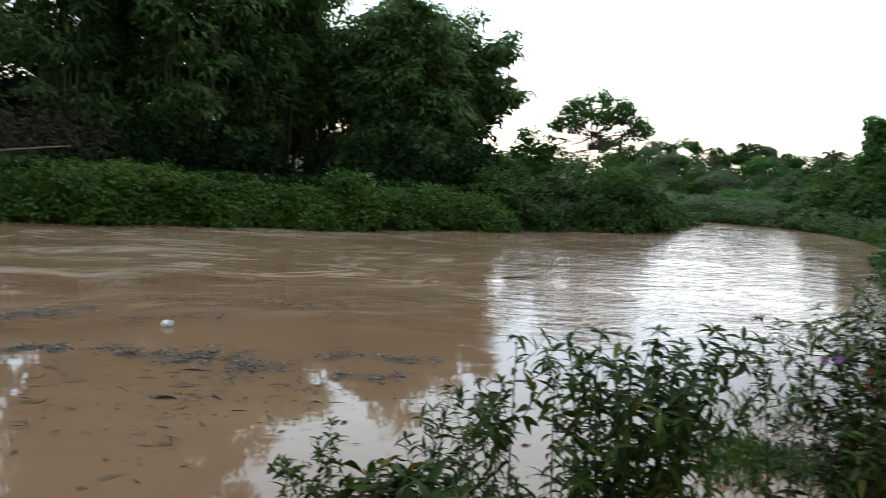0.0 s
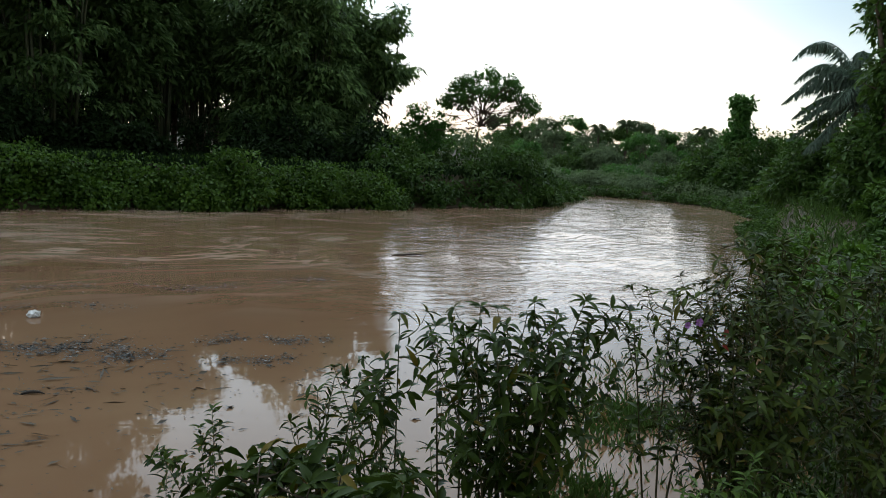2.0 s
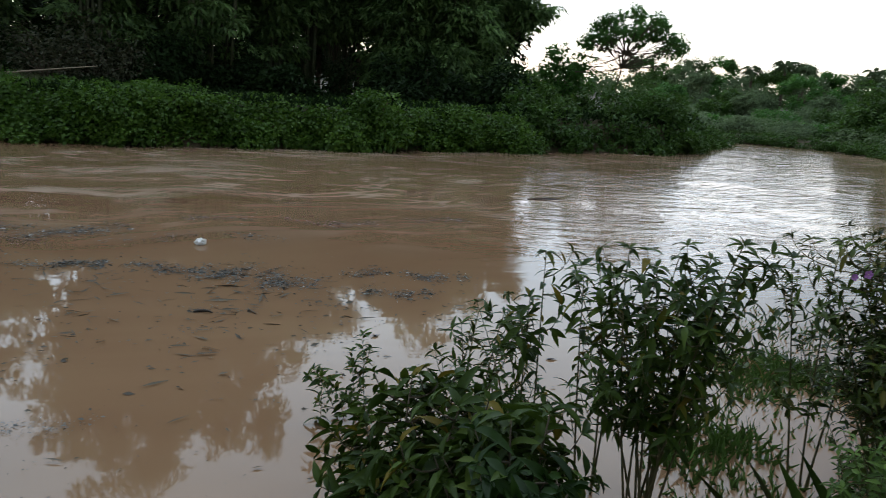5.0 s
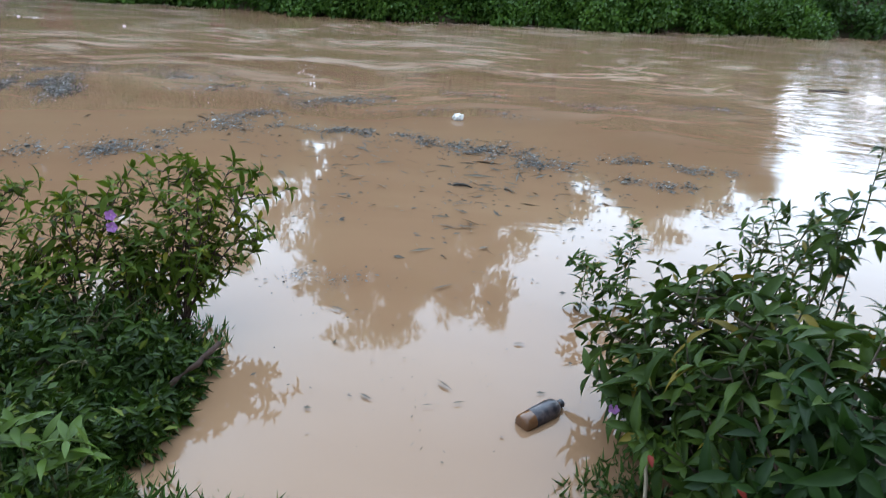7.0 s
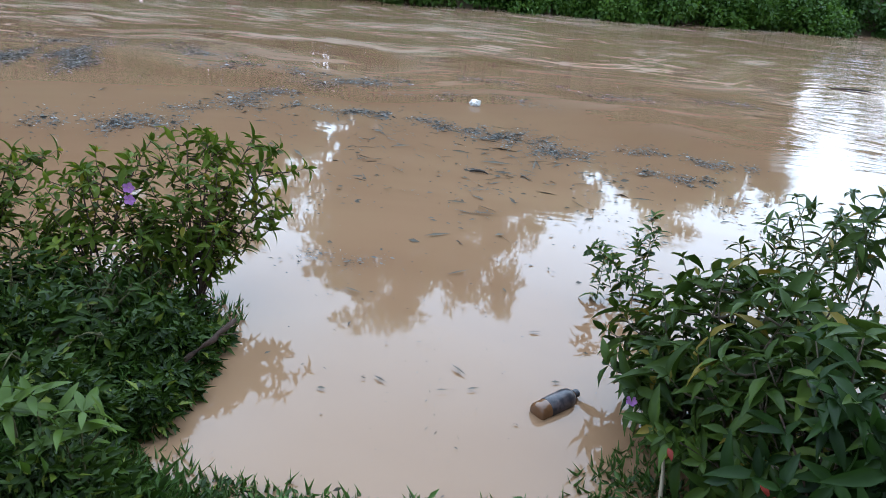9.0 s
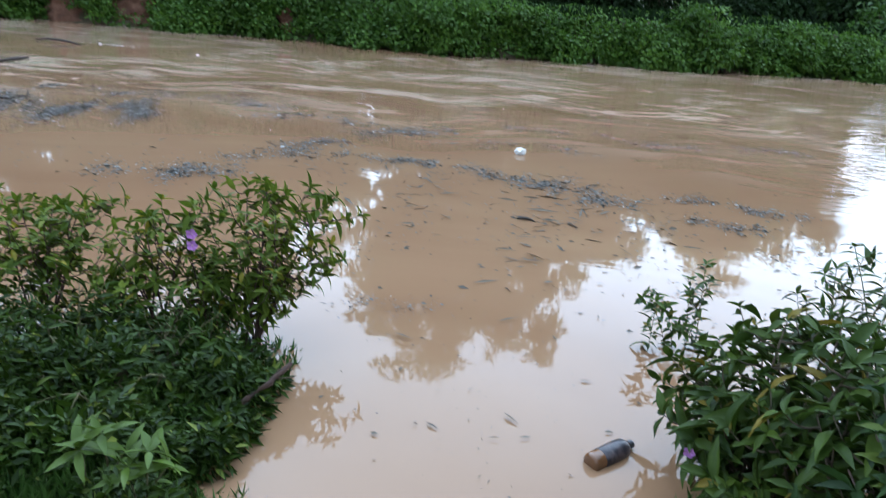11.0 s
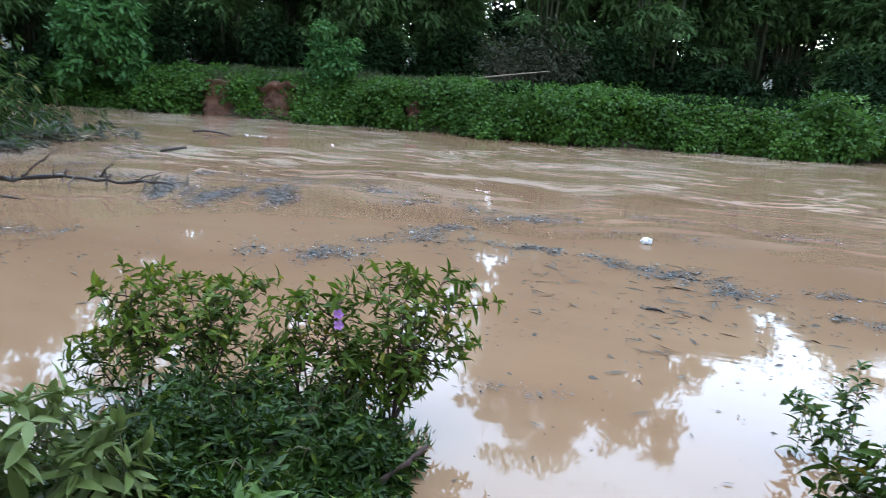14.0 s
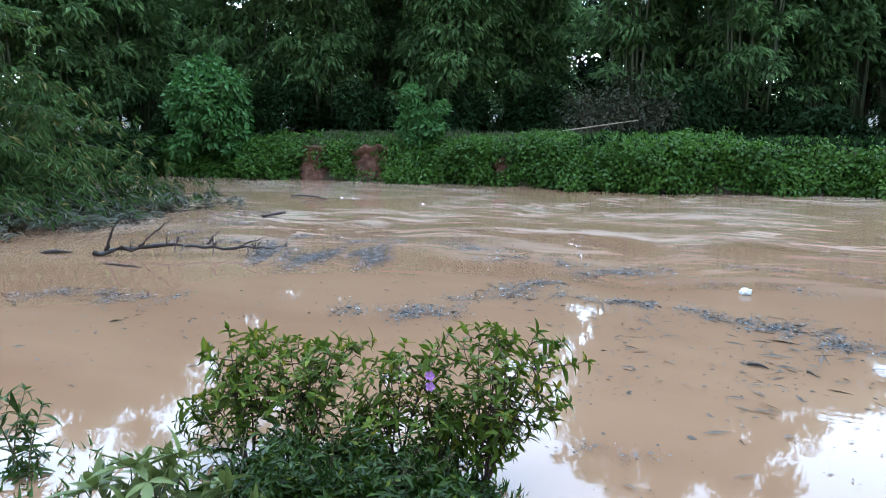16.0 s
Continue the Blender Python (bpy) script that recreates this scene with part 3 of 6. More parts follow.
for i, (az, dist, top, wide) in enumerate(CLUMPS):
    bamboo_clump(polar(az, dist), top, wide, "tall dark green bamboo clump with arching leafy culms", culms=15, seed=100 + i, count=13000 if az < 3 else 8500 if 43 < az < 49 else 20000, skirt=0.55 if 7 < az < 13 else 0.08, taper=1.25 if az < 13 else 0.85)
for k, (az, dist) in enumerate(((63.5, 29), (61.8, 30), (46.5, 28.5), (44.8, 29.5))):
    bamboo_clump(polar(az, dist), 7.2, 1.15, "slender open bamboo clump letting sky through", culms=9, seed=170 + k, count=9000, skirt=0.3)


# ---- undergrowth and lone plants on the far bank ----
def tree(name, at, clumps, label, trunk=0.1, leaf=0.16, count=5000, mat=None, seed=1, limbs=True, group="", category="tree", fork=3):
    """A tree: a tapered trunk, a limb to every clump of its crown, and leaves; clumps are in metres above and beside the foot."""
    base = Vector((at[0], at[1], at[2] if len(at) > 2 else float(ground_height(at[0], at[1])) - 0.05))
    ob = thing(name, base, label, category, group)
    r = np.random.default_rng(seed)
    top = max(c[2] for c in clumps)
    low = min(c[2] for c in clumps)
    cx, cy = np.mean([c[0] for c in clumps]), np.mean([c[1] for c in clumps])
    spine = bend((0, 0, -0.1), (cx * 0.2 + r.normal(0, 0.1), cy * 0.2, low * 0.6), (cx, cy, low + (top - low) * 0.55), 7)
    part("trunk", tubes("trunk", [(spine, [trunk * (1.15 - 0.11 * i) for i in range(8)])], BARK, 8), ob)
    if limbs:
        for c in clumps:
            k = int(r.integers(fork, 7))
            a = spine[k]
            mid = (a.x * 0.5 + c[0] * 0.5, a.y * 0.5 + c[1] * 0.5, a.z * 0.3 + c[2] * 0.7 - 0.1)
            runs = [(bend(a, mid, c[:3], 4), [trunk * f for f in (0.4, 0.3, 0.22, 0.15, 0.07)])]
            for _ in range(3):
                e = Vector(c[:3]) + Vector(r.normal(0, 0.6, 3)) * c[3]
                runs.append((bend(mid, c[:3], e, 3), [trunk * f for f in (0.2, 0.14, 0.09, 0.04)]))
            part("limb", tubes("limb", runs, BARK, 5), ob)
    part("crown", crown_leaves("crown", clumps, count, leaf, mat or TREE_LEAF, seed=seed + 9), ob, kind="stuff")
    return ob


# undergrowth and back trees: a darkened leaf colour stands in for shade
SHADE_TONED_BUSH = "leafy undergrowth bush coloured dark for the shade beneath the bamboo"
for i in range(30):
    az = 80 - i * 2.85
    if 8.5 < az < 13:
        continue
    dist = 21.6 + 1.2 * math.sin(i * 2.1) + 4.0 * max(0, math.cos(radians(az - 60)) - 0.6) - 0.0 * i
    x, y = polar(az, dist + (1.0 if az < 12 else 0))
    bush("bush", (x, y), 2.3 + 0.5 * math.sin(i * 1.7), 1.45 + 0.5 * math.sin(i * 2.9), SHADE_TONED_BUSH, leaf=0.17, count=3200, seed=300 + i, lumps=10,
         group="undergrowth on the far bank", mat=SHADE_TONED_LEAF)
for i in range(24):
    az = 82 - i * 3.6
    if 8 < az < 12.5:
        continue
    sparse = 42.5 < az < 49.5 or 30 < az < 34
    x, y = polar(az, 31 + 1.5 * math.sin(i * 1.3))
    top = 5.2 + 0.6 * math.sin(i * 2.3)
    r = np.random.default_rng(400 + i)
    cl = [(r.normal(0, 1.1), r.normal(0, 0.7), top * f + r.normal(0, 0.2), r.uniform(0.8, 1.2)) for f in (0.25, 0.4, 0.5, 0.65, 0.75, 0.85)]
    tree("tree", (x, y), cl, "broad-leaved tree behind the bamboo, coloured dark for the shade there", 0.12, 0.27, 3300 if sparse else 4600, SHADE_TONED_LEAF, seed=430 + i, limbs=False, group="trees behind the bamboo")

for i, (az, dist, up) in enumerate(((10.6, 29, 0), (8.8, 30, 0), (11.8, 30.5, 0), (9.7, 27.6, 0.9), (10.7, 28.2, 1.1))):
    r = np.random.default_rng(480 + i)
    cl = [(r.normal(0, 0.7), r.normal(0, 0.5), z + up, r.uniform(0.6, 0.9)) for z in (2.7, 3.1, 3.5, 3.9, 4.2, 4.4)]
    tree("tree", polar(az, dist), cl, "tree with a high crown, evening sky showing under it", 0.12, 0.24, 3600, BAMBOO_LEAF, seed=484 + i, group="trees behind the bamboo")

# two more trees with shade put into their leaf colour
for i, (az, dist) in enumerate(((62.6, 30), (60.9, 30.5))):
    r = np.random.default_rng(490 + i)
    cl = [(r.normal(0, 0.6), r.normal(0, 0.5), z, r.uniform(0.55, 0.85)) for z in (0.9, 1.6, 2.2, 2.8, 3.3, 3.8)]
    tree("tree", polar(az, dist), cl, "broad-leaved tree behind the bamboo, coloured dark for the shade there", 0.12, 0.24, 3800, SHADE_TONED_LEAF, seed=494 + i, group="trees behind the bamboo")

# the bushy young tree at the water and the sapling on the bank
r = np.random.default_rng(77)
cl = []
for k in range(46):
    a, z = k * 2.4, (k + 0.5) / 46
    wide = 1.15 * math.sqrt(1 - (z * 1.02 - 0.25) ** 2 / 0.62) if abs(z * 1.02 - 0.25) < 0.78 else 0.15
    cl.append((math.cos(a) * wide * r.uniform(0.35, 1.2), math.sin(a) * wide * r.uniform(0.4, 0.9), 0.35 + 2.25 * z * r.uniform(0.85, 1.1), r.uniform(0.14, 0.42)))
tree("young_tree", (-18.3, 10.6), cl, "bushy bright green young tree at the foot of the bank", 0.06, 0.2, 8200, YOUNG_LEAF, seed=70)
cl = [(-0.35, 0, 0.9, 0.28), (-0.3, 0, 1.3, 0.25), (-0.1, 0, 0.8, 0.3), (0.1, 0, 0.55, 0.3), (0.4, 0, 0.5, 0.3), (0.55, 0.1, 0.95, 0.2), (-0.45, 0, 0.5, 0.3), (0, 0, 0.2, 0.35)]
tree("sapling", (-12.7, 13.1), cl, "slim pale green sapling growing on the bank edge", 0.025, 0.13, 3800, YOUNG_LEAF, seed=71)
bush("bush", (-2.2, 16.7, 0.1), 1.7, 1.5, "rounded dark green bush growing out of the bank", CREEPER_LEAF, 0.12, 5200, seed=72, lumps=16)
bush("bush", (-0.30, 18.0, 0.1), 1.3, 1.08, "rounded dark green bush growing out of the bank", CREEPER_LEAF, 0.12, 3600, seed=73, lumps=14)
bush("bush", (-15.9, 12.2, 0.25), 1.4, 0.95, "low leafy mound on the creeper bank", CREEPER_LEAF, 0.13, 2400, seed=75, lumps=12)

bush("bush", (*polar(9.9, 24.3), 0.7), 1.7, 1.5, "thin bush with evening light showing through it", SHADE_TONED_LEAF, 0.15, 1000, seed=79, lumps=9)

for k, (az, dist, w, h) in enumerate(((30.5, 20.2, 2.2, 1.7), (27.6, 20.6, 2.4, 2.1), (25.2, 20.8, 1.8, 1.4))):
    bush("thicket", polar(az, dist), w, h, "dry grey-brown thicket of twigs and withered leaves under the bamboo", DRY_LEAF, 0.11, 1700, seed=560 + k, lumps=18, group="dry thickets on the bank top", category="thicket")

# a fallen pale pole on the bank top
ob = tagged(new("fallen_pole", tubes("fallen_pole", [(bend((-10.9, 15.6, 1.08), (-9.9, 16.2, 1.26), (-8.7, 16.85, 1.45), 5), [0.022, 0.022, 0.020, 0.018, 0.015, 0.010])], PALE_WOOD, 7)),
            "pale bare pole leaning on the bank top", "pole")


def scarp(cx, cy, wide, high, turn, label):
    """A bare face of red earth, crumbled, with a ragged top edge."""
    r = np.random.default_rng(int(abs(cx) * 10))
    nx, nz = 26, 22
    verts, faces = [], []
    for j in range(nz + 1):
        for i in range(nx + 1):
            u, v = i / nx - 0.5, j / nz
            x = u * wide * (1.15 - 0.25 * v + 0.12 * math.sin(j * 1.3))
            q = Vector((x * 2.2 + cx, v * 2.6, 0))
            lump = 0.13 * noise.noise(q) + 0.07 * noise.noise(q * 3.1) + 0.03 * noise.noise(q * 8)
            y = 0.06 + v * 0.22 + lump + abs(u) ** 2 * 0.5 - (0.16 * (v - 0.82) / 0.18 if v > 0.82 else 0)
            verts.append((x, y, -0.25 + v * (high + 0.25 + 0.16 * noise.noise(Vector((x * 4, cx, 1)))) + r.normal(0, 0.008)))
    for j in range(nz):
        for i in range(nx):
            a = j * (nx + 1) + i
            faces.append((a, a + 1, a + nx + 2, a + nx + 1))
    k = len(verts)
    verts += [(x, y + 0.55, z) for x, y, z in verts[:]]
    edge = [*range(nx + 1)], [nz * (nx + 1) + i for i in range(nx + 1)]
    for i in range(nx):
        faces.append((edge[1][i], edge[1][i + 1], edge[1][i + 1] + k, edge[1][i] + k))
    ob = tagged(new("earth_scarp", mesh_of("earth_scarp", verts, faces, RED_EARTH, True)), label, "earth bank")
    ob.matrix_world = pose(cx, cy, 0, 0, 0, turn)


scarp(-13.6, 12.0, 1.15, 0.84, 25, "bare slumped face of red earth in the bank")
scarp(-14.95, 11.25, 0.75, 0.84, 22, "bare slumped face of red earth in the bank")
scarp(-10.4, 13.15, 0.34, 0.62, 18, "small bare patch of red earth in the bank")


def bank_turf(lo, hi, n, deep, tall, thick, mat, name, label):
    """Grass or weeds along the top of the far bank, between two places lo and hi along it."""
    p, inland = along_shore(FAR_SHORE[2:18], rng.random(n))
    some = (p[:, 0] > lo) & (p[:, 0] < hi)
    p, inland = p[some], inland[some]
    n = len(p)
    off = 0.35 + rng.random(n) ** 1.2 * deep
    x, y = p[:, 0] + inland[:, 0] * off, p[:, 1] + inland[:, 1] * off
    pos = np.stack([x, y, ground_height(x, y)], 1)
    way = np.stack([rng.normal(0, 0.4, n), rng.normal(0, 0.4, n), np.ones(n)], 1)
    normal = np.stack([rng.normal(0, 1, n), rng.normal(0, 1, n), 0.2 + 0 * x], 1)
    ln = rng.uniform(0.3, 1.0, n) * tall
    tagged(new(name, leaf_cloud(name, pos, way, normal, ln, ln * thick, mat)), label, "grass", kind="stuff")


bank_turf(-40, -8.6, 40000, 3.2, 0.22, 0.14, TURF, "bank_grass", "short yellowish grass on the bank top")
# these weeds are darkened by colour for the shade under the bamboo
bank_turf(-9.0, 10, 46000, 8.0, 0.32, 0.3, SHADE_TONED_LEAF, "bank_weeds", "weeds on the bank top coloured dark for the shade under the bamboo")

# ---- the point downstream: bushes, an open-crowned tree, grass ----
POINT = "dense dark bush at the water's edge on the point"
for k, (x, y, z, w, h, c) in enumerate([(1.6, 20.2, 0.2, 2.2, 1.6, 4200), (2.9, 21.2, 0.2, 2.4, 1.4, 4200), (4.3, 22.2, 0.05, 2.6, 2.2, 6500), (5.7, 23.0, 0.05, 2.6, 2.3, 6500),
                                    (6.7, 24.1, 0.05, 2.0, 1.8, 4500), (7.4, 25.0, 0.05, 1.6, 1.3, 3000), (8.3, 26.4, 0.05, 1.5, 0.9, 2400), (1.9, 23.3, 0.9, 2.6, 1.2, 4000), (3.6, 26.0, 0.6, 2.6, 1.2, 4500)]):
    bush("bush", (x, y, z), w, h, POINT, BUSH_LEAF, 0.15, c, seed=500 + k, lumps=15, group="bushes on the point")
r = np.random.default_rng(519)
cl = []
for k in range(58):
    x = -1.1 + 3.2 * (k + r.random()) / 58
    top = float(np.interp(x, (-1.1, -0.65, 0.28, 0.95, 1.55, 1.9, 2.2), (2.75, 3.2, 3.65, 3.42, 3.2, 2.85, 2.4)))
    deep = 0.95 if -0.6 < x < 1.4 else 0.6
    cl.append((x, r.normal(0, 0.45), top - deep * r.random() ** 1.5, r.uniform(0.13, 0.25)))
for k in range(9):
    cl.append((r.uniform(1.1, 2.1), r.normal(0, 0.3), r.uniform(1.75, 2.4), r.uniform(0.09, 0.15)))
for k in range(10):
    cl.append((r.uniform(-1.75, -0.7), r.normal(0, 0.3), r.uniform(1.5, 2.35), r.uniform(0.09, 0.16)))
tree("open_tree", (4.75, 24.7), cl, "open umbrella-crowned tree with bare limbs showing", 0.042, 0.115, 8600, TREE_LEAF, seed=520, fork=5)
cl = [(-0.35, 0, 2.1, 0.28), (0.0, 0.1, 1.75, 0.26), (0.35, 0, 1.5, 0.3), (0.6, 0, 1.8, 0.2), (-0.5, 0, 1.55, 0.3), (0.2, 0, 1.1, 0.36), (0.75, 0, 1.15, 0.3), (-0.3, 0, 1.0, 0.35)]
tree("small_tree", (3.1, 24.8), cl, "small sparse tree with reddish young leaves", 0.04, 0.15, 2200, TREE_LEAF, seed=521)

bush("bush", polar(-4.5, 23.0), 1.9, 1.55, "leafy green bush beside the last bamboo", CREEPER_LEAF, 0.13, 4200, seed=530, lumps=18)
bush("bush", polar(-5.9, 22.6), 1.5, 1.1, "leafy green bush beside the last bamboo", BUSH_LEAF, 0.13, 3000, seed=531, lumps=14)

# ---- far woods round the bend ----
FAR = "far rounded green tree in the woods round the bend"
row_data = [(36, 1.4, 0.5, 14, 0.13), (42, 2.3, 0.8, 15, 0.15), (50, 3.3, 1.0, 15, 0.17), (59, 4.4, 1.2, 16, 0.20), (69, 5.4, 1.4, 18, 0.23)]
for j, (dist, top, var, many, lf) in enumerate(row_data):
    for i in range(many):
        az = -13.0 - (33.0 if j else 26.0) * (i + 0.5 * (j % 2)) / many
        x, y = polar(az, dist + 1.5 * math.sin(i * 2.7 + j))
        g = float(ground_height(x, y))
        h = max(0.8, top + var * 0.5 * math.sin(i * 1.9 + j * 2.2) + var * 0.3 * math.sin(i * 4.1) - 0.35 - g)
        r = np.random.default_rng(600 + j * 30 + i)
        R = r.uniform(0.85, 1.35) * (0.75 + 0.17 * j)
        cl = []
        for _ in range(11):
            a, u = r.random() * 6.283, math.sqrt(r.random())
            cl.append((math.cos(a) * u * R, math.sin(a) * u * R, max(0.3, h - R * 0.35 - (1 - math.sqrt(1 - u * u * 0.9)) * R * 1.3), R * r.uniform(0.24, 0.36)))
        cl += [(r.normal(0, R * 0.5), r.normal(0, R * 0.4), h * r.uniform(0.15, 0.55), R * 0.4) for _ in range(5)]
        tree("tree", (x, y), cl, FAR, 0.08, lf, 3600, (HAZY_FOREST_LEAF, TREE_LEAF, HAZY_FOREST_LEAF, BUSH_LEAF)[(i * 3 + j) % 4], seed=700 + j * 30 + i, limbs=False, group="far woods")


def palm(at, crown_z, frond, count, label, seed, trunk=0.13, leaflets=46, mat=None, rise=0.75, width=0.42, skirt=0.0, first=0.0, thin=0.1):
    """A palm: a ringed trunk, and every frond a curved rib with two rows of hanging leaflets."""
    base = Vector((at[0], at[1], float(ground_height(at[0], at[1])) - 0.05))
    ob = thing("palm_tree", base, label, "palm tree")
    r = np.random.default_rng(seed)
    hub = crown_z - base.z
    line = bend((0, 0, 0), (0.15, 0.1, hub * 0.5), (0, 0, hub), 12)
    part("trunk", tubes("trunk", [(line, [trunk * (1.15 + 0.12 * (i % 2) - 0.02 * i) for i in range(13)])], BARK, 9), ob)
    for i in range(count):
        a = first + i * 2.39996 + r.normal(0, 0.15)
        lift = rise * (1.15 - 1.5 * i / count) - skirt * (i / count)
        L = frond * r.uniform(0.85, 1.1)
        d = Vector((math.cos(a), math.sin(a), 0))
        p0 = Vector((0, 0, hub - 0.05))
        p1 = p0 + d * L * 0.55 + Vector((0, 0, L * (0.22 + lift * 0.75)))
        p2 = p0 + d * L * 0.98 + Vector((0, 0, L * (lift * 0.62 - 0.30)))
        rib = bend(p0, p1, p2, 10)
        fr = part("frond", tubes("frond", [(rib, [0.022 - 0.0019 * k for k in range(11)])], mat or PALM_LEAF, 4), ob)
        pts = np.array([tuple(p) for p in rib])
        s = np.repeat(np.linspace(0.1, 0.99, leaflets), 2)
        k = np.minimum((s * 10).astype(int), 9)
        pos = pts[k] + (pts[k + 1] - pts[k]) * (s * 10 - k)[:, None]
        along = unit(pts[k + 1] - pts[k])
        sidev = np.array([-d.y, d.x, 0.0])
        sign = np.tile([1.0, -1.0], leaflets)[:, None]
        way = sidev * sign * 0.8 + along * 0.6 + np.array([0, 0, -0.75]) + r.normal(0, 0.2, (2 * leaflets, 3))
        ln = L * width * np.sin(np.pi * np.clip(s * 0.9 + 0.1, 0, 1)) ** 0.6 * r.uniform(0.85, 1.1, 2 * leaflets) + 0.03
        part("blade", leaf_cloud("blade", pos, way, np.array([0, 0, 1.0]) + r.normal(0, 0.2, (2 * leaflets, 3)), ln, ln * thin + 0.005, mat or PALM_LEAF, droop=0.3), fr, kind="stuff")
    return ob


for x, y, z, s in [(23.2, 55.2, 4.5, 1), (21.2, 56.2, 4.0, 2), (24.6, 54.9, 4.2, 3), (28.4, 52.5, 4.2, 4)]:
    palm((x, y), z, 1.05, 15, "far coconut palm rising among the trees", 800 + s, 0.1, 44, HAZY_FOREST_LEAF, first=s * 1.0, width=0.26, rise=0.7, skirt=0.5)

# the distant woods that close the view behind the banks
r = np.random.default_rng(97)
cl = []
for i in range(420):
    x, y = polar(r.uniform(-48, 88), r.uniform(78, 96))
    rr = r.uniform(1.0, 1.9)
    cl.append((x, y, float(ground_height(x, y)) + r.uniform(0.2, 1.6), rr))
tagged(new("distant_woods", crown_leaves("distant_woods", cl, 46000, 0.5, HAZY_FOREST_LEAF, seed=98)), "distant low woods behind the river banks", "woods", kind="stuff")

# scrub over the flats of the bend
r = np.random.default_rng(95)
cl = []
while len(cl) < 620:
    az, dist = r.uniform(-35, -12), r.uniform(29.5, 52) ** 1.0
    x, y = polar(az, dist)
    if shore_distance(x, y) > 0.5:
        rr = r.uniform(0.3, 0.62) * dist / 38
        cl.append((x, y, float(ground_height(x, y)) + rr * r.uniform(0.1, 0.6), rr))
tagged(new("scrub", crown_leaves("scrub", cl, 62000, 0.15, HAZY_FOREST_LEAF, seed=96)), "low green scrub covering the flats of the bend", "scrub", kind="stuff")

# the vine-hung column of a tree, and its neighbours on the right bank
r = np.random.default_rng(90)
cl = [(r.normal(0, 0.16), r.normal(0, 0.2), z, r.uniform(0.28, 0.44)) for z in np.linspace(0.3, 4.3, 27)] + [(-0.3, 0, 0.4, 0.6), (0.4, 0, 0.5, 0.6), (0.1, 0, 1.0, 0.55), (-0.2, 0, 1.5, 0.5)] + [(-0.15, 0, 4.4, 0.3), (0.3, 0, 4.3, 0.32), (-0.5, 0, 2.0, 0.4), (0.6, 0, 1.6, 0.5), (0.4, 0, 2.5, 0.4), (-0.45, 0, 2.7, 0.35)]
tree("vine_covered_tree", (18.45, 30.9), cl, "column of a tree wholly hung with dark vines", 0.14, 0.2, 9500, TREE_LEAF, seed=840)
for k, (x, y, h, w) in enumerate([(18.0, 30.2, 3.0, 1.8), (17.3, 31.6, 2.8, 2.0), (21.6, 27.0, 3.4, 2.6), (19.9, 30.6, 3.1, 2.4), (20.2, 28.4, 3.1, 2.6), (18.9, 26.2, 2.2, 2.2), (17.2, 29.2, 1.8, 1.8), (20.8, 25.0, 3.1, 2.8), (22.5, 30.5, 3.5, 3.0), (16.4, 30.9, 1.7, 2.0)]):
    bush("bush", (x, y), w, h, "leafy bush beyond the river bend", BUSH_LEAF, 0.2, 4200, seed=850 + k, lumps=16, group="bushes along the open bank")
bush("bush", (15.9, 23.9, 0.1), 1.7, 1.35, "round pale green bush at the water's edge", CREEPER_LEAF, 0.14, 4200, seed=860, lumps=16)
for k, (x, y, h, w) in enumerate([(16.6, 21.4, 1.3, 2.2), (15.2, 18.6, 1.2, 2.2), (13.6, 15.9, 1.0, 2.0), (17.4, 19.0, 2.0, 2.4), (16.2, 16.2, 1.8, 2.4), (14.4, 13.4, 1.3, 2.2),
                              (11.6, 12.8, 0.75, 1.8), (10.2, 11.0, 0.75, 1.8), (12.6, 10.6, 1.3, 2.2), (10.4, 8.4, 0.9, 2.0), (8.2, 8.6, 0.7, 1.6), (7.0, 7.2, 0.6, 1.4), (10.3, 11.9, 0.9, 1.7), (9.4, 10.4, 0.9, 1.7), (11.1, 13.8, 0.9, 1.6), (13.0, 16.4, 0.9, 1.6), (9.6, 9.6, 1.1, 1.8), (5.6, 6.3, 0.5, 1.2), (13.8, 18.6, 1.0, 1.8), (15.6, 21.6, 1.0, 1.6)]):
    bush("bush", (x, y), w, h, "tangle of weeds and bushes on the grassy bank", CREEPER_LEAF if k % 4 == 1 else BUSH_LEAF, 0.11, 5600, seed=870 + k, lumps=16, group="bushes along the open bank")
bush("bush", (12.5, 16.7), 2.8, 2.7, "dark tangle of growth below the oil palm", BUSH_LEAF, 0.16, 9000, seed=888, lumps=18)
palm((12.75, 16.0), 3.75, 1.78, 30, "oil palm with long drooping grey-green fronds", 890, 0.24, 90, PALM_LEAF, rise=0.9, width=0.2, skirt=0.7, first=2.9, thin=0.075)
r = np.random.default_rng(91)
cl = [(r.normal(0, 0.35), r.normal(0, 0.35), z, r.uniform(0.4, 0.62)) for z in np.linspace(0.5, 5.4, 18)]
tree("vine_covered_tree", (9.75, 11.35), cl, "tall tree smothered in dark climbing vines", 0.16, 0.15, 14000, BUSH_LEAF, seed=895)


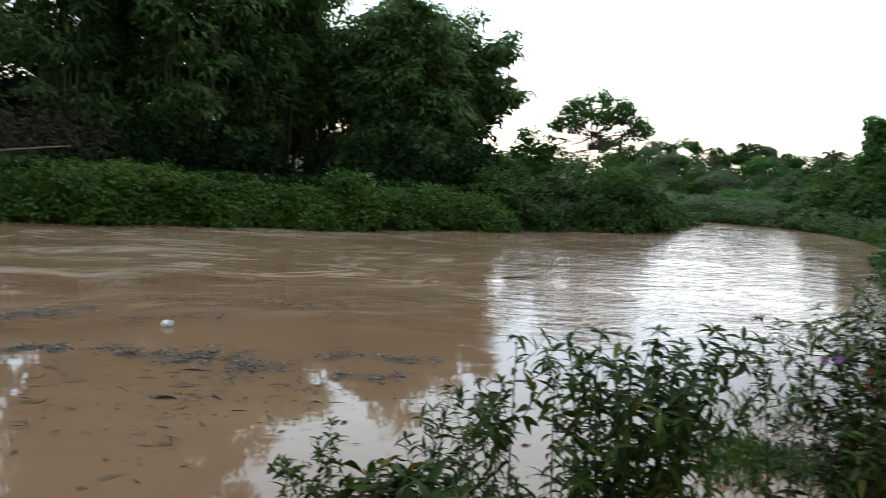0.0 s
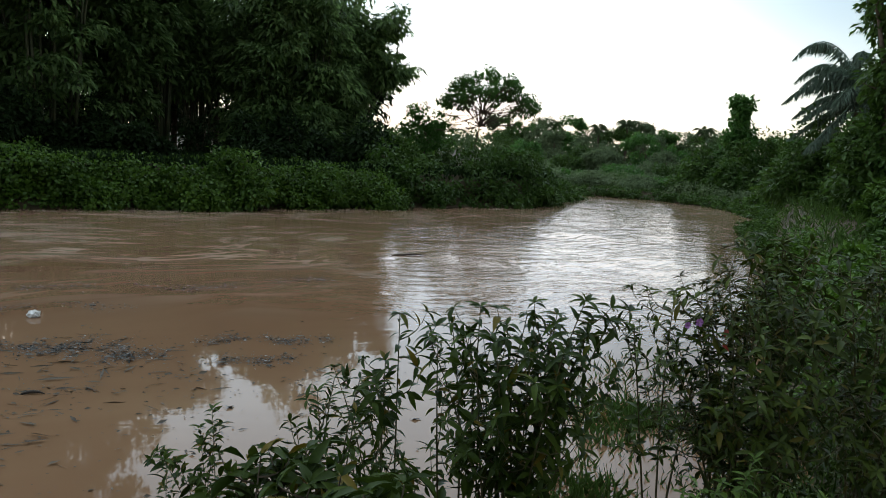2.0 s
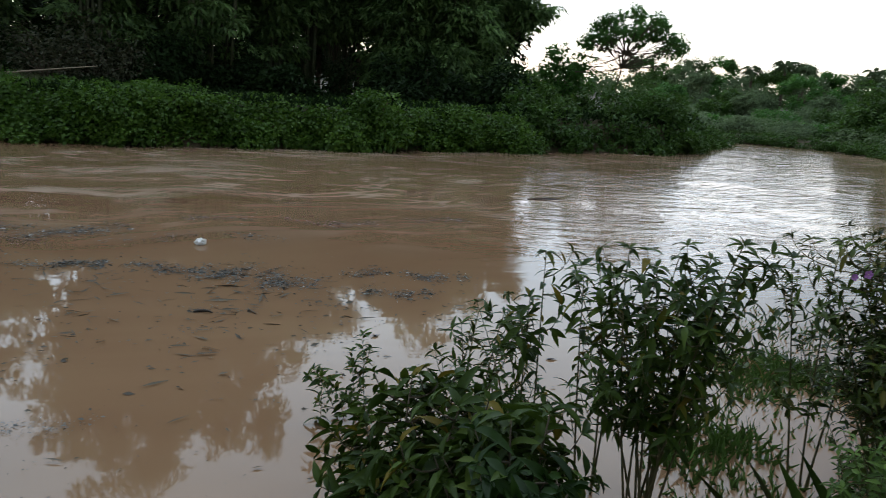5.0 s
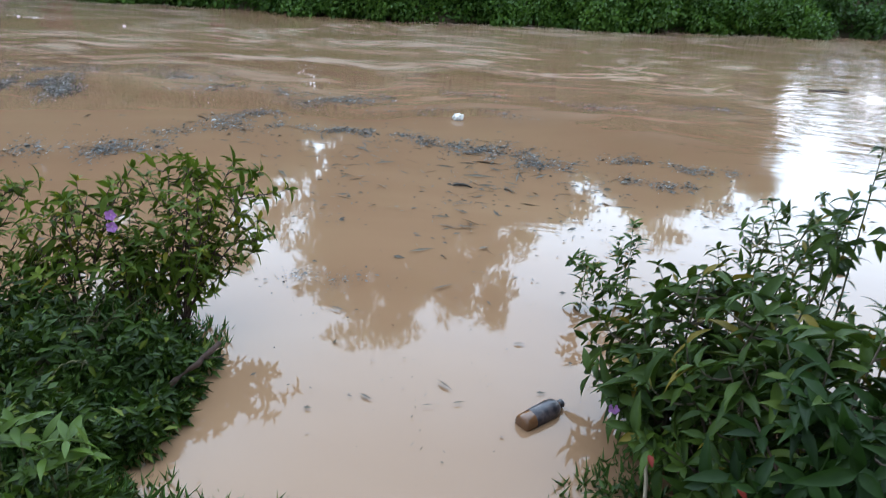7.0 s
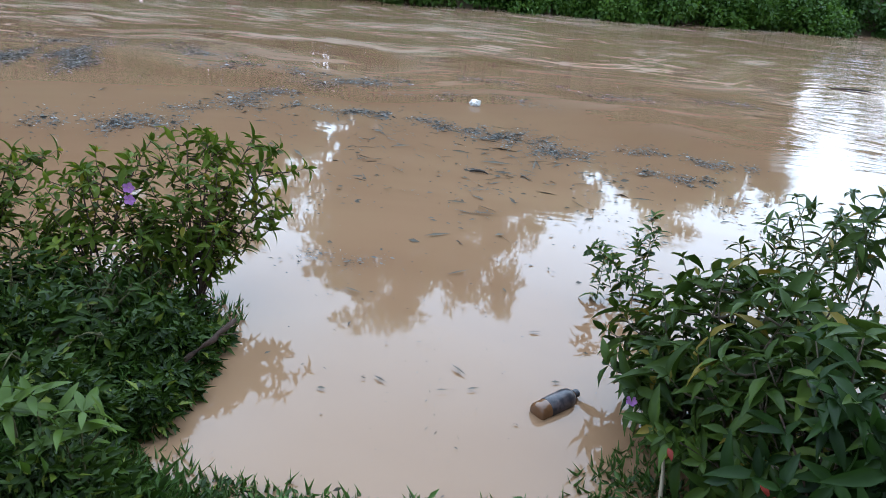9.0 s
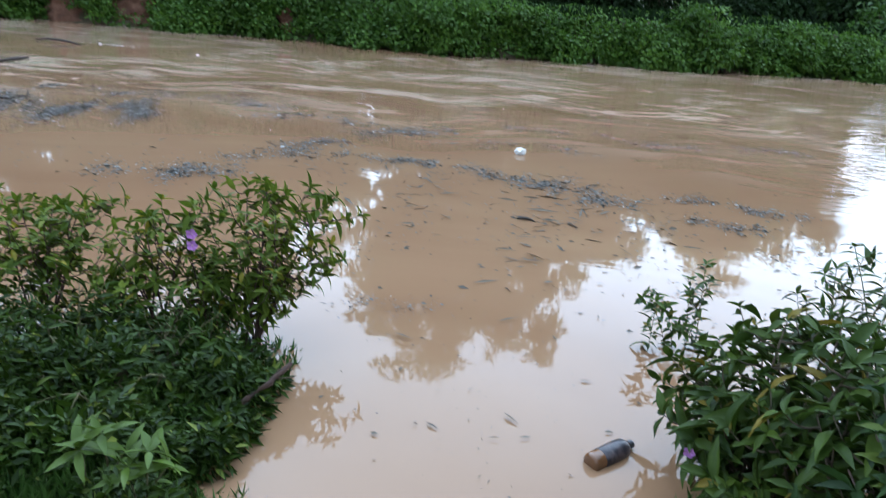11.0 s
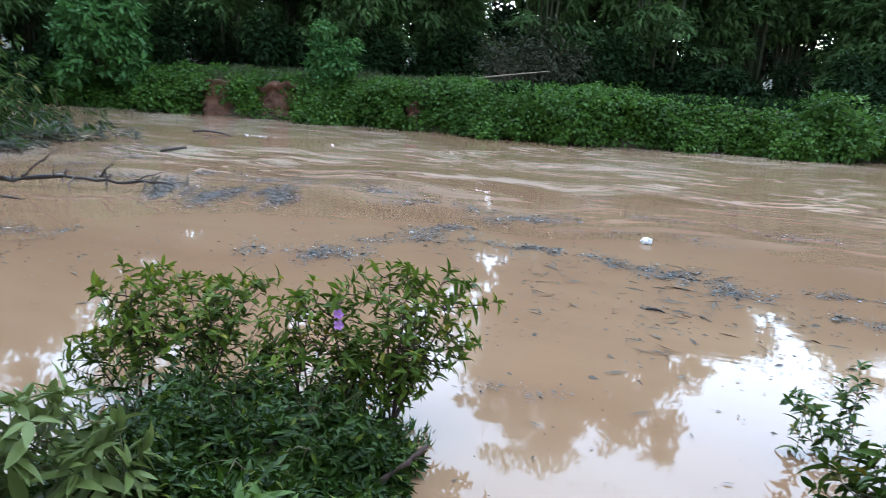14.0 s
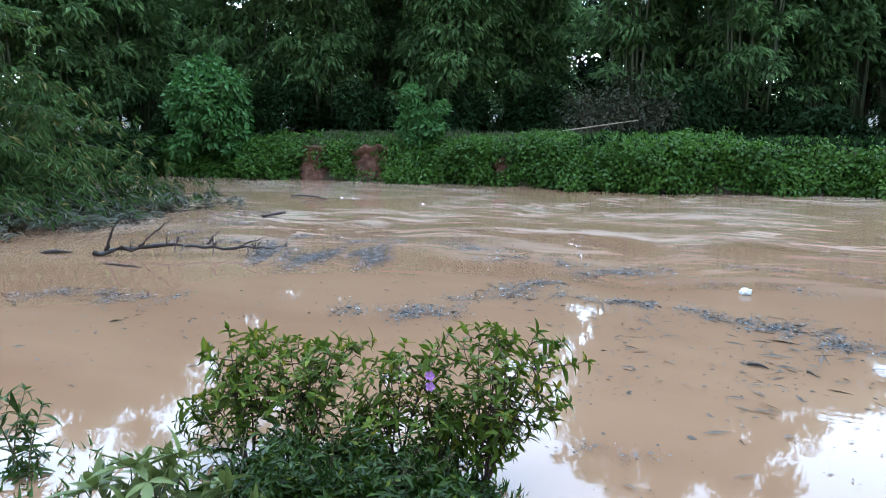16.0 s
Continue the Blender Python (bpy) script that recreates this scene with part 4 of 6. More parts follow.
def bank_weeds():
    """Tall grass and weeds along the right-hand bank."""
    n = 13000
    p, inland = along_shore(BEND_SHORE[1:14], rng.random(n))
    off = rng.random(n) ** 1.5 * 4.0 - 0.1
    x, y = p[:, 0] + inland[:, 0] * off, p[:, 1] + inland[:, 1] * off
    pos = np.stack([x, y, np.maximum(ground_height(x, y), 0)], 1)
    way = np.stack([rng.normal(0, 0.45, n), rng.normal(0, 0.45, n), np.ones(n)], 1)
    normal = np.stack([rng.normal(0, 1, n), rng.normal(0, 1, n), 0.2 + 0 * x], 1)
    ln = rng.uniform(0.06, 0.22, n) * np.clip(0.4 + np.hypot(x, y) / 20, 0.5, 1.1)
    tagged(new("bank_weeds", leaf_cloud("bank_weeds", pos, way, normal, ln, ln * 0.09, GRASS, droop=0.4)), "tall green grass and weeds on the open bank", "grass", kind="stuff")


bank_weeds()


# ---- bamboo fallen over the water ----
def fallen_bamboo():
    foot = Vector((-16.5, -2.6, 0.2))
    ob = thing("fallen_bamboo", foot, "bamboo bent down into the river, leaves trailing in the water", "bamboo")
    r = np.random.default_rng(31)
    tips = [(-13.2, 4.4, 3.1), (-13.6, 3.6, 3.5), (-14.2, 2.8, 3.7), (-12.1, 7.0, 0.12), (-12.4, 6.5, 0.4), (-12.7, 6.0, 0.9), (-12.9, 5.4, 1.5), (-13.1, 4.7, 2.1), (-13.4, 4.0, 2.7), (-13.6, 3.2, 2.9), (-12.0, 6.0, 0.15), (-12.0, 5.0, 0.2), (-12.2, 4.2, 0.3),
            (-12.6, 3.4, 0.5), (-13.0, 2.5, 1.2), (-14.2, 5.2, 1.6), (-14.4, 3.6, 2.4), (-15.0, 2.2, 2.9), (-13.0, 1.5, 0.6), (-14.0, 0.9, 2.4),
            (-11.9, 5.6, 0.10), (-11.6, 4.9, 0.12), (-11.4, 4.3, 0.14), (-11.4, 3.6, 0.2), (-11.7, 2.9, 0.5), (-12.0, 4.6, 0.9), (-12.2, 3.6, 1.3)]
    pos, way = [], []
    for tip in tips:
        b = Vector(tip) - foot
        s0 = Vector((r.normal(0, 0.4), r.normal(0, 0.4), 0))
        line = bend(s0, (s0.x * 0.5 + b.x * 0.35, b.y * 0.45, b.z + 1.6), b, 9)
        part("culm", tubes("culm", [(line, [0.035 - 0.0033 * k for k in range(10)])], CULM, 5), ob)
        pts = np.array([tuple(p) for p in line])
        for _ in range(190):
            s = 0.35 + 0.65 * r.random() ** 0.75
            k = min(int(s * 9), 8)
            c = pts[k] + (pts[k + 1] - pts[k]) * (s * 9 - k)
            ang = r.random() * 6.283
            reach = r.uniform(0.05, 0.75)
            e = c + [math.cos(ang) * reach, math.sin(ang) * reach, -r.uniform(-0.15, 0.6) * reach]
            m = 9
            fan = ang + np.linspace(-1.1, 1.1, m) + r.normal(0, 0.25, m)
            pos.append(np.tile(e, (m, 1)) + r.normal(0, 0.035, (m, 3)))
            way.append(np.stack([np.cos(fan), np.sin(fan), np.full(m, -r.uniform(0.1, 1.1))], 1) + r.normal(0, 0.2, (m, 3)))
    pos, way = np.concatenate(pos), np.concatenate(way)
    pos[:, 2] = np.maximum(pos[:, 2], -foot.z + 0.02 + 0.1 * r.random(len(pos)))
    low = pos[:, 2] + foot.z < 0.2
    way[low, 2] = np.abs(way[low, 2]) * 0.1
    ln = r.uniform(0.10, 0.23, len(pos))
    face = r.normal(0, 0.4, (len(pos), 3)) + [0.3, -0.3, 0.8]
    muddy = pos[:, 2] + foot.z < 0.12 + 0.45 * r.random(len(pos)) ** 2
    for name, pick, mat, label in (("leaves", ~muddy, FALLEN_LEAF, ""), ("muddy_leaves", muddy, MUDDY_LEAF, "leaves coated grey with river mud")):
        part(name, leaf_cloud(name, pos[pick], way[pick], face[pick], ln[pick], ln[pick] * 0.2, mat, droop=0.22), ob, label, kind="stuff")


fallen_bamboo()


# ---- shrubs on the near bank ----
def leaf_piece(name, length, width, mat, fold=0.22, droop=0.25, wave=0.0):
    """One lance-shaped leaf: folded along its midrib, drooping to the tip; along +Y, 12 triangles and more."""
    verts, faces = [(0, 0, 0)], []
    st = [(0.16, 0.62), (0.38, 1.0), (0.62, 0.86), (0.82, 0.48)]
    for s, w in st:
        z = -droop * length * s * s
        hw = width / 2 * w
        verts += [(-hw, s * length, z + hw * fold * 2 + wave * math.sin(s * 9)), (0, s * length, z), (hw, s * length, z + hw * fold * 2 - wave * math.sin(s * 9))]
    verts.append((0, length, -droop * length * 1.05))
    faces += [(0, 2, 1), (0, 3, 2)]
    for i in range(len(st) - 1):
        a = 1 + 3 * i
        faces += [(a, a + 1, a + 4, a + 3), (a + 1, a + 2, a + 5, a + 4)]
    a, tip = 1 + 3 * (len(st) - 1), len(verts) - 1
    faces += [(a, a + 1, tip), (a + 1, a + 2, tip)]
    return mesh_of(name, verts, faces, mat, True)


def frame_of(way, normal):
    """A turn that brings +Y to way and +Z near to normal."""
    y = Vector(way).normalized()
    x = y.cross(Vector(normal))
    x = x.normalized() if x.length > 1e-4 else y.orthogonal().normalized()
    z = x.cross(y)
    return Matrix((x, y, z)).transposed().to_4x4()


def place_leaves(ob, base, spots, pieces, rest_mat, limit=300):
    """Leaves at spots (matrices): the nearest to the path as single pieces, the rest joined."""
    near = sorted(range(len(spots)), key=lambda i: (base + spots[i].translation - Vector((-0.2, 0.0, 1.6))).length)
    verts, tris, count = [], [], 0
    for order, i in enumerate(near):
        me = pieces[i % len(pieces)]
        if order < limit:
            o = part("leaf", me, ob)
            o.matrix_basis = spots[i]
        else:
            co = np.array([v.co for v in me.vertices])
            m = np.array(spots[i])
            verts.append(co @ m[:3, :3].T + m[:3, 3])
            for f in me.polygons:
                v = list(f.vertices)
                tris += [(v[0] + count, v[k] + count, v[k + 1] + count) for k in range(1, len(v) - 1)]
            count += len(co)
    if verts:
        part("foliage", big_mesh("foliage", np.concatenate(verts), tris, rest_mat), ob, kind="stuff")


def flower(ob, at, size, mat, heart, petals=5, face=(0, -0.8, 0.5)):
    """A small open flower of rounded petals."""
    m = Matrix.Translation(at) @ frame_of((0, 0, 1), face)
    verts, faces = [], []
    for k in range(petals):
        a = 2 * math.pi * k / petals
        start = len(verts)
        verts.append((0, 0, 0))
        for j in range(7):
            t = j / 6 - 0.5
            rad = size * (0.62 + 0.38 * math.cos(t * 2.6))
            b = a + t * 2 * math.pi / petals * 1.05
            verts.append((math.cos(b) * rad, math.sin(b) * rad, size * (0.25 + 0.1 * math.sin(t * 9))))
        for j in range(6):
            faces.append((start, start + 1 + j, start + 2 + j))
    me = mesh_of("flower", [m @ Vector(v) for v in verts], faces, mat, True)
    fl = part("flower", me, ob, "pale purple five-petalled flower")
    part("heart", tubes("heart", [([m @ Vector((0, 0, 0)), m @ Vector((0, 0, size * 0.35))], [size * 0.16, size * 0.08])], heart, 6), fl)


def shrub(name, label, feet, tips, leaf_len, leaf_wide, seed, gap=0.035, start=0.3, twigs=3, twig=0.22, pieces=None, rest=None, limit=300, droop=0.13, category="shrub", thick=0.006, lifted=0.42,
          upright=0.5, stem_mat=None, tuft=6):
    """A leafy shrub: a stem to every tip, side twigs, and lance-shaped leaves in turn round them, with a tuft at each end."""
    r = np.random.default_rng(seed)
    base = Vector((feet[0][0], feet[0][1], 0))
    base.z = float(ground_height(base.x, base.y))
    ob = thing(name, base, label, category)
    spots = []
    pieces = pieces or [leaf_piece("leaf", leaf_len * s, leaf_wide * w, SHRUB_LEAF_PIECE, droop=d) for s, w, d in ((1.0, 1.0, 0.25), (0.82, 0.9, 0.12), (1.15, 1.05, 0.38), (0.65, 0.8, 0.2))]

    def dress(line, s0, tuft):
        length = sum((b - a).length for a, b in zip(line, line[1:]))
        n = max(2, int(length * (1 - s0) / gap))
        ang = r.random() * 6.283
        for i in range(n + 1):
            s = s0 + (1 - s0) * i / n
            k = min(int(s * (len(line) - 1)), len(line) - 2)
            p = line[k].lerp(line[k + 1], s * (len(line) - 1) - k)
            ax = (line[k + 1] - line[k]).normalized()
            side = ax.orthogonal().normalized()
            side.rotate(Matrix.Rotation(ang, 3, ax))
            ang += 2.4 + r.normal(0, 0.3)
            lift = lifted + 0.6 * max(0, s - 0.7) / 0.3 * 0.9
            way = side + ax * lift + Vector((0, 0, -droop * r.uniform(0.0, 2.2))) + Vector(r.normal(0, 0.28, 3))
            m = Matrix.Translation(p) @ frame_of(way, ax + Vector((0, 0, 0.5)) + Vector(r.normal(0, 0.5, 3)))
            spots.append(m @ Matrix.Scale(float(r.uniform(0.55, 1.15)) * (0.75 if s > 0.93 else 1.0), 4))
        for i in range(tuft):
            ax = (line[-1] - line[-2]).normalized()
            side = ax.orthogonal().normalized()
            side.rotate(Matrix.Rotation(i * 6.283 / tuft + r.normal(0, 0.2), 3, ax))
            way = side * r.uniform(0.6, 1.1) + ax * r.uniform(0.1, 0.85) + Vector((0, 0, -0.18)) + Vector(r.normal(0, 0.2, 3))
            spots.append(Matrix.Translation(line[-1]) @ frame_of(way, ax) @ Matrix.Scale(float(r.uniform(0.55, 0.9)), 4))

    for tip in tips:
        end = Vector(tip) - base
        f = min(feet, key=lambda q: (q[0] - tip[0]) ** 2 + (q[1] - tip[1]) ** 2 + r.random() * 0.1)
        foot = Vector((f[0] + r.normal(0, 0.03), f[1] + r.normal(0, 0.03), float(ground_height(f[0], f[1])) - 0.03)) - base
        mid = foot.lerp(end, 0.5)
        mid = Vector((mid.x * (1 - upright) + foot.x * upright, mid.y * (1 - upright) + foot.y * upright, foot.z + (end.z - foot.z) * (0.5 + 0.25 * upright))) + Vector(r.normal(0, 0.03, 3))
        line = bend(foot, mid, end, 8)
        runs = [(line, [thick * (1.1 - 0.1 * k) for k in range(9)])]
        dress(line, start, tuft)
        for _ in range(twigs):
            s = r.uniform(start * 0.85, 0.95)
            k = int(s * 8)
            a = line[k].lerp(line[k + 1], s * 8 - k)
            ax = (line[k + 1] - line[k]).normalized()
            side = ax.orthogonal().normalized()
            side.rotate(Matrix.Rotation(r.random() * 6.283, 3, ax))
            L = twig * r.uniform(0.6, 1.25)
            b = a + (side * 0.8 + ax * 0.55 + Vector((0, 0, 0.25))) * L
            b.z = min(b.z, end.z - 0.01)
            tl = bend(a, a + side * L * 0.6, b, 4)
            runs.append((tl, [thick * 0.5, thick * 0.45, thick * 0.4, thick * 0.3, thick * 0.2]))
            dress(tl, 0.25, max(2, tuft - 1))
        part("stem", tubes("stem", runs, stem_mat or STEM, 5), ob)
    place_leaves(ob, base, spots, pieces, rest or SHRUB_LEAF, limit)
    return ob, base


PETAL, n, l, b = material("purple_petal", 0.6, 0.3)
l.new(mix_rgb(n, l, noise_fac(n, l, 90.0, 2.0), (0.38, 0.13, 0.42), (0.58, 0.28, 0.60)), b.inputs["Base Color"])
HEART, n, l, b = material("flower_heart", 0.7, 0.2)
l.new(mix_rgb(n, l, noise_fac(n, l, 300.0, 2.0), (0.22, 0.08, 0.30), (0.6, 0.5, 0.25)), b.inputs["Base Color"])
RED_LEAF = leaf_material("red_leaf", (0.14, 0.016, 0.010), (0.26, 0.04, 0.024), pieces=True)

# the slender shrub in the middle of the near bank
ob, base = shrub("waterside_shrub", "slender waterside shrub with long pointed dark green leaves", [(0.62, 2.75), (0.8, 2.55), (0.35, 2.85)],
      [(0.34, 2.74, 1.04), (0.62, 2.55, 1.12), (0.52, 2.57, 1.05), (0.76, 2.41, 1.13), (0.91, 2.25, 1.22), (0.99, 2.22, 1.16), (0.86, 2.38, 1.14), (0.44, 2.58, 0.99), (0.29, 2.70, 0.86),
       (0.64, 2.36, 1.04), (0.22, 2.95, 0.67), (0.10, 3.25, 0.65), (0.83, 2.19, 1.05), (0.15, 3.0, 0.5), (0.56, 2.5, 1.02), (0.70, 2.45, 1.08), (0.84, 2.33, 1.12), (0.94, 2.28, 1.10),
       (0.48, 2.62, 0.96), (0.68, 2.5, 0.99), (0.80, 2.42, 1.03), (0.90, 2.35, 1.02), (0.60, 2.45, 0.94), (0.75, 2.3, 1.0)],
      0.083, 0.027, 1001, gap=0.029, start=0.50, twigs=6, twig=0.17, upright=0.3, droop=0.38, lifted=0.28,
      pieces=[leaf_piece("leaf", 0.083 * s, 0.027 * w, SHRUB_LEAF_PIECE, droop=d) for s, w, d in ((1.0, 1.0, 0.45), (0.82, 0.9, 0.25), (1.15, 1.05, 0.6), (0.65, 0.8, 0.3))])

# the broad shrub beside it
ob, base = shrub("broad_shrub", "broad dark shrub with pointed leaves and a purple flower", [(1.75, 2.85), (1.95, 2.6), (1.6, 2.9), (2.15, 2.35), (1.7, 2.5)],
      [(1.49, 2.75, 1.17), (1.52, 2.62, 1.09), (1.74, 2.73, 1.37), (1.79, 2.70, 1.43), (1.80, 2.57, 1.38), (1.90, 2.50, 1.43), (1.94, 2.34, 1.39), (2.01, 2.28, 1.45), (1.33, 2.76, 1.0),
       (1.45, 2.6, 0.98), (1.57, 2.60, 1.19), (1.66, 2.66, 1.28), (1.75, 2.23, 1.32), (1.81, 2.06, 1.28), (1.61, 2.34, 1.2), (1.64, 2.19, 1.1), (2.1, 2.1, 1.4),
       (2.2, 2.4, 1.5), (1.55, 2.5, 0.8), (1.75, 2.1, 0.95), (1.9, 2.0, 0.95), (1.65, 2.6, 0.75), (2.05, 2.0, 0.9), (2.3, 2.1, 1.1), (1.62, 2.75, 1.22), (1.68, 2.5, 1.25), (1.86, 2.6, 1.42),
       (1.62, 2.2, 0.95), (1.85, 2.35, 1.15), (2.0, 2.5, 1.0), (2.15, 2.6, 1.25), (1.95, 2.7, 1.3), (1.72, 2.4, 1.28)],
      0.064, 0.021, 1002, gap=0.020, start=0.45, twigs=11, twig=0.19, upright=0.35, droop=0.3, lifted=0.3, rest=DUSKY_LEAF,
      pieces=[leaf_piece("leaf", 0.064 * s, 0.021 * w, DUSKY_LEAF_PIECE, droop=d) for s, w, d in ((1.0, 1.0, 0.25), (0.82, 0.9, 0.12), (1.15, 1.05, 0.38), (0.65, 0.8, 0.2))])
flower(ob, Vector((1.47, 2.5, 1.1)) - base, 0.017, PETAL, HEART)
flower(ob, Vector((1.44, 2.53, 1.08)) - base, 0.014, PETAL, HEART)
red = leaf_piece("leaf", 0.036, 0.018, RED_LEAF)
for p, a in (((1.49, 2.36, 1.05), 0.5), ((1.95, 1.95, 0.98), 1.2), ((1.53, 2.4, 1.1), 2.2)):
    o = part("leaf", red, ob, "red dying leaf")
    o.matrix_basis = Matrix.Translation(Vector(p) - base) @ frame_of((math.cos(a), -0.6, -0.5), (0, -0.5, 0.8))

# fresh weeds in front of it
shrub("pale_weed", "fresh pale green weeds at the foot of the broad shrub", [(1.45, 2.0), (1.6, 1.8), (1.35, 2.05), (1.7, 1.95)],
      [(1.2, 2.0, 0.66), (1.3, 1.95, 0.72), (1.4, 1.95, 0.8), (1.25, 1.85, 0.68), (1.4, 1.8, 0.74), (1.35, 1.7, 0.7), (1.5, 1.75, 0.77), (1.55, 1.65, 0.75), (1.5, 1.95, 0.72), (1.3, 2.05, 0.55), (1.45, 1.9, 0.6),
       (1.6, 1.75, 0.7), (1.65, 1.6, 0.74), (1.35, 1.9, 0.5)],
      0.040, 0.018, 1020, gap=0.014, start=0.3, twigs=7, twig=0.13, thick=0.003, droop=0.2, tuft=4, rest=PALE_WEED, category="weed",
      pieces=[leaf_piece("leaf", 0.040 * s, 0.018 * w, PALE_WEED, droop=d) for s, w, d in ((1.0, 1.0, 0.25), (0.8, 1.1, 0.12), (1.4, 0.7, 0.45))])

# the big-leaved shrub overhanging the inlet
BIG = [leaf_piece("leaf", 0.125 * s, 0.039 * w, BROAD_LEAF_PIECE, droop=d, fold=0.36, wave=0.003) for s, w, d in ((1.0, 1.0, 0.3), (0.8, 0.9, 0.15), (1.2, 1.15, 0.45), (0.6, 0.85, 0.2), (0.45, 0.7, 0.1))]
ob, base = shrub("big_leaved_shrub", "low shrub with broad glossy green leaves overhanging the inlet", [(0.05, 2.1), (-0.1, 2.2), (0.25, 1.85), (0.15, 1.95)],
      [(-0.36, 2.52, 0.26), (-0.33, 2.58, 0.32), (-0.27, 2.59, 0.41), (-0.18, 2.38, 0.48), (-0.06, 2.38, 0.58), (0.03, 2.07, 0.66), (0.12, 2.05, 0.70), (0.18, 1.9, 0.72), (-0.31, 2.28, 0.25),
       (-0.22, 2.12, 0.22), (-0.14, 1.98, 0.43), (-0.04, 1.97, 0.54), (0.07, 1.8, 0.62), (0.16, 1.68, 0.66), (0.24, 1.6, 0.66), (-0.10, 1.82, 0.27), (0.03, 1.70, 0.42), (0.14, 1.55, 0.52),
       (-0.14, 2.32, 0.64), (0.01, 2.32, 0.66), (0.3, 1.95, 0.72), (0.35, 1.75, 0.6), (-0.2, 2.25, 0.35), (0.2, 2.2, 0.6), (0.2, 2.3, 0.36), (0.1, 2.4, 0.3), (0.3, 2.1, 0.42), (0.0, 2.2, 0.36), (0.28, 2.45, 0.5), (0.4, 2.2, 0.45)],
      0.15, 0.04, 1003, gap=0.027, start=0.45, twigs=9, twig=0.16, pieces=BIG, droop=0.28, tuft=4, thick=0.008, stem_mat=BARK)
flower(ob, Vector((-0.33, 2.12, 0.2)) - base, 0.02, PETAL, HEART)
red = leaf_piece("leaf", 0.036, 0.018, RED_LEAF)
for p, a in (((0.01, 1.60, 0.42), 0.6), ((0.05, 1.57, 0.42), 2.0), ((-0.2, 1.78, 0.31), 1.2)):
    o = part("leaf", red, ob, "red dying leaf")
    o.matrix_basis = Matrix.Translation(Vector(p) - base) @ frame_of((math.cos(a), -0.6, -0.3), (0, -0.3, 0.9))
ob, base = shrub("slender_shrub", "upright slender-leaved shrub rising behind the broad leaves", [(0.05, 2.85), (0.12, 2.75)],
      [(0.03, 3.0, 0.62), (0.1, 2.95, 0.7), (0.18, 2.65, 0.66), (-0.05, 2.9, 0.5), (-0.21, 2.72, 0.43), (0.2, 2.8, 0.75), (0.12, 2.6, 0.5), (-0.1, 2.8, 0.35)], 0.085, 0.022, 1004, gap=0.03, start=0.25, twigs=3, twig=0.13)

# the sprig standing in the water
ob, base = shrub("water_sprig", "small leafy sprig standing in the shallow water", [(-0.62, 3.12), (-0.46, 3.28)],
      [(-0.62, 3.15, 0.28), (-0.67, 3.2, 0.26), (-0.57, 3.12, 0.25), (-0.45, 3.3, 0.42), (-0.42, 3.25, 0.36), (-0.5, 3.28, 0.34)], 0.066, 0.026, 1005, gap=0.019, start=0.42, twigs=3, twig=0.07, thick=0.0035)

# the flowering shrub on the left of the inlet
ob, base = shrub("flowering_shrub", "wild shrub with narrow leaves and purple flowers beside the inlet", [(-2.3, 2.05), (-2.45, 1.95), (-2.9, 1.75), (-2.1, 2.1), (-3.1, 1.6)],
      [(-3.46, 1.76, 0.58), (-3.35, 1.92, 0.55), (-3.22, 1.94, 0.52), (-2.95, 2.12, 0.53), (-2.98, 2.08, 0.55), (-2.46, 2.32, 0.63), (-2.35, 2.42, 0.66), (-2.28, 2.47, 0.66),
       (-2.12, 2.56, 0.65), (-2.06, 2.58, 0.55), (-3.5, 1.56, 0.26), (-3.4, 1.57, 0.3), (-3.17, 1.66, 0.45), (-2.91, 1.85, 0.45), (-2.37, 2.13, 0.42),
       (-2.16, 2.31, 0.52), (-3.1, 1.8, 0.5), (-2.2, 2.45, 0.6), (-3.3, 1.7, 0.55), (-3.0, 1.95, 0.56), (-3.05, 1.7, 0.4), (-2.7, 2.0, 0.36), (-2.55, 1.95, 0.34), (-2.45, 2.15, 0.42), (-2.85, 1.9, 0.4), (-1.98, 2.52, 0.42), (-2.25, 2.2, 0.34), (-2.6, 2.2, 0.52), (-2.7, 2.15, 0.5), (-2.2, 2.18, 0.27), (-2.12, 2.24, 0.24), (-2.32, 2.2, 0.3), (-2.08, 2.32, 0.32)],
      0.078, 0.026, 1006, gap=0.024, start=0.42, twigs=9, twig=0.17, stem_mat=TWIG, rest=BRIGHT_LEAF,
      pieces=[leaf_piece("leaf", 0.080 * s, 0.026 * w, BRIGHT_LEAF_PIECE, droop=d) for s, w, d in ((1.0, 1.0, 0.25), (0.82, 0.9, 0.12), (1.15, 1.05, 0.38), (0.65, 0.8, 0.2))])
for p in ((-2.36, 2.08, 0.47), (-2.38, 2.1, 0.51), (-2.08, 2.5, 0.5)):
    flower(ob, Vector(p) - base, 0.024 if p[1] < 2.3 else 0.013, PETAL, HEART, face=(0.5, -0.8, 0.35))
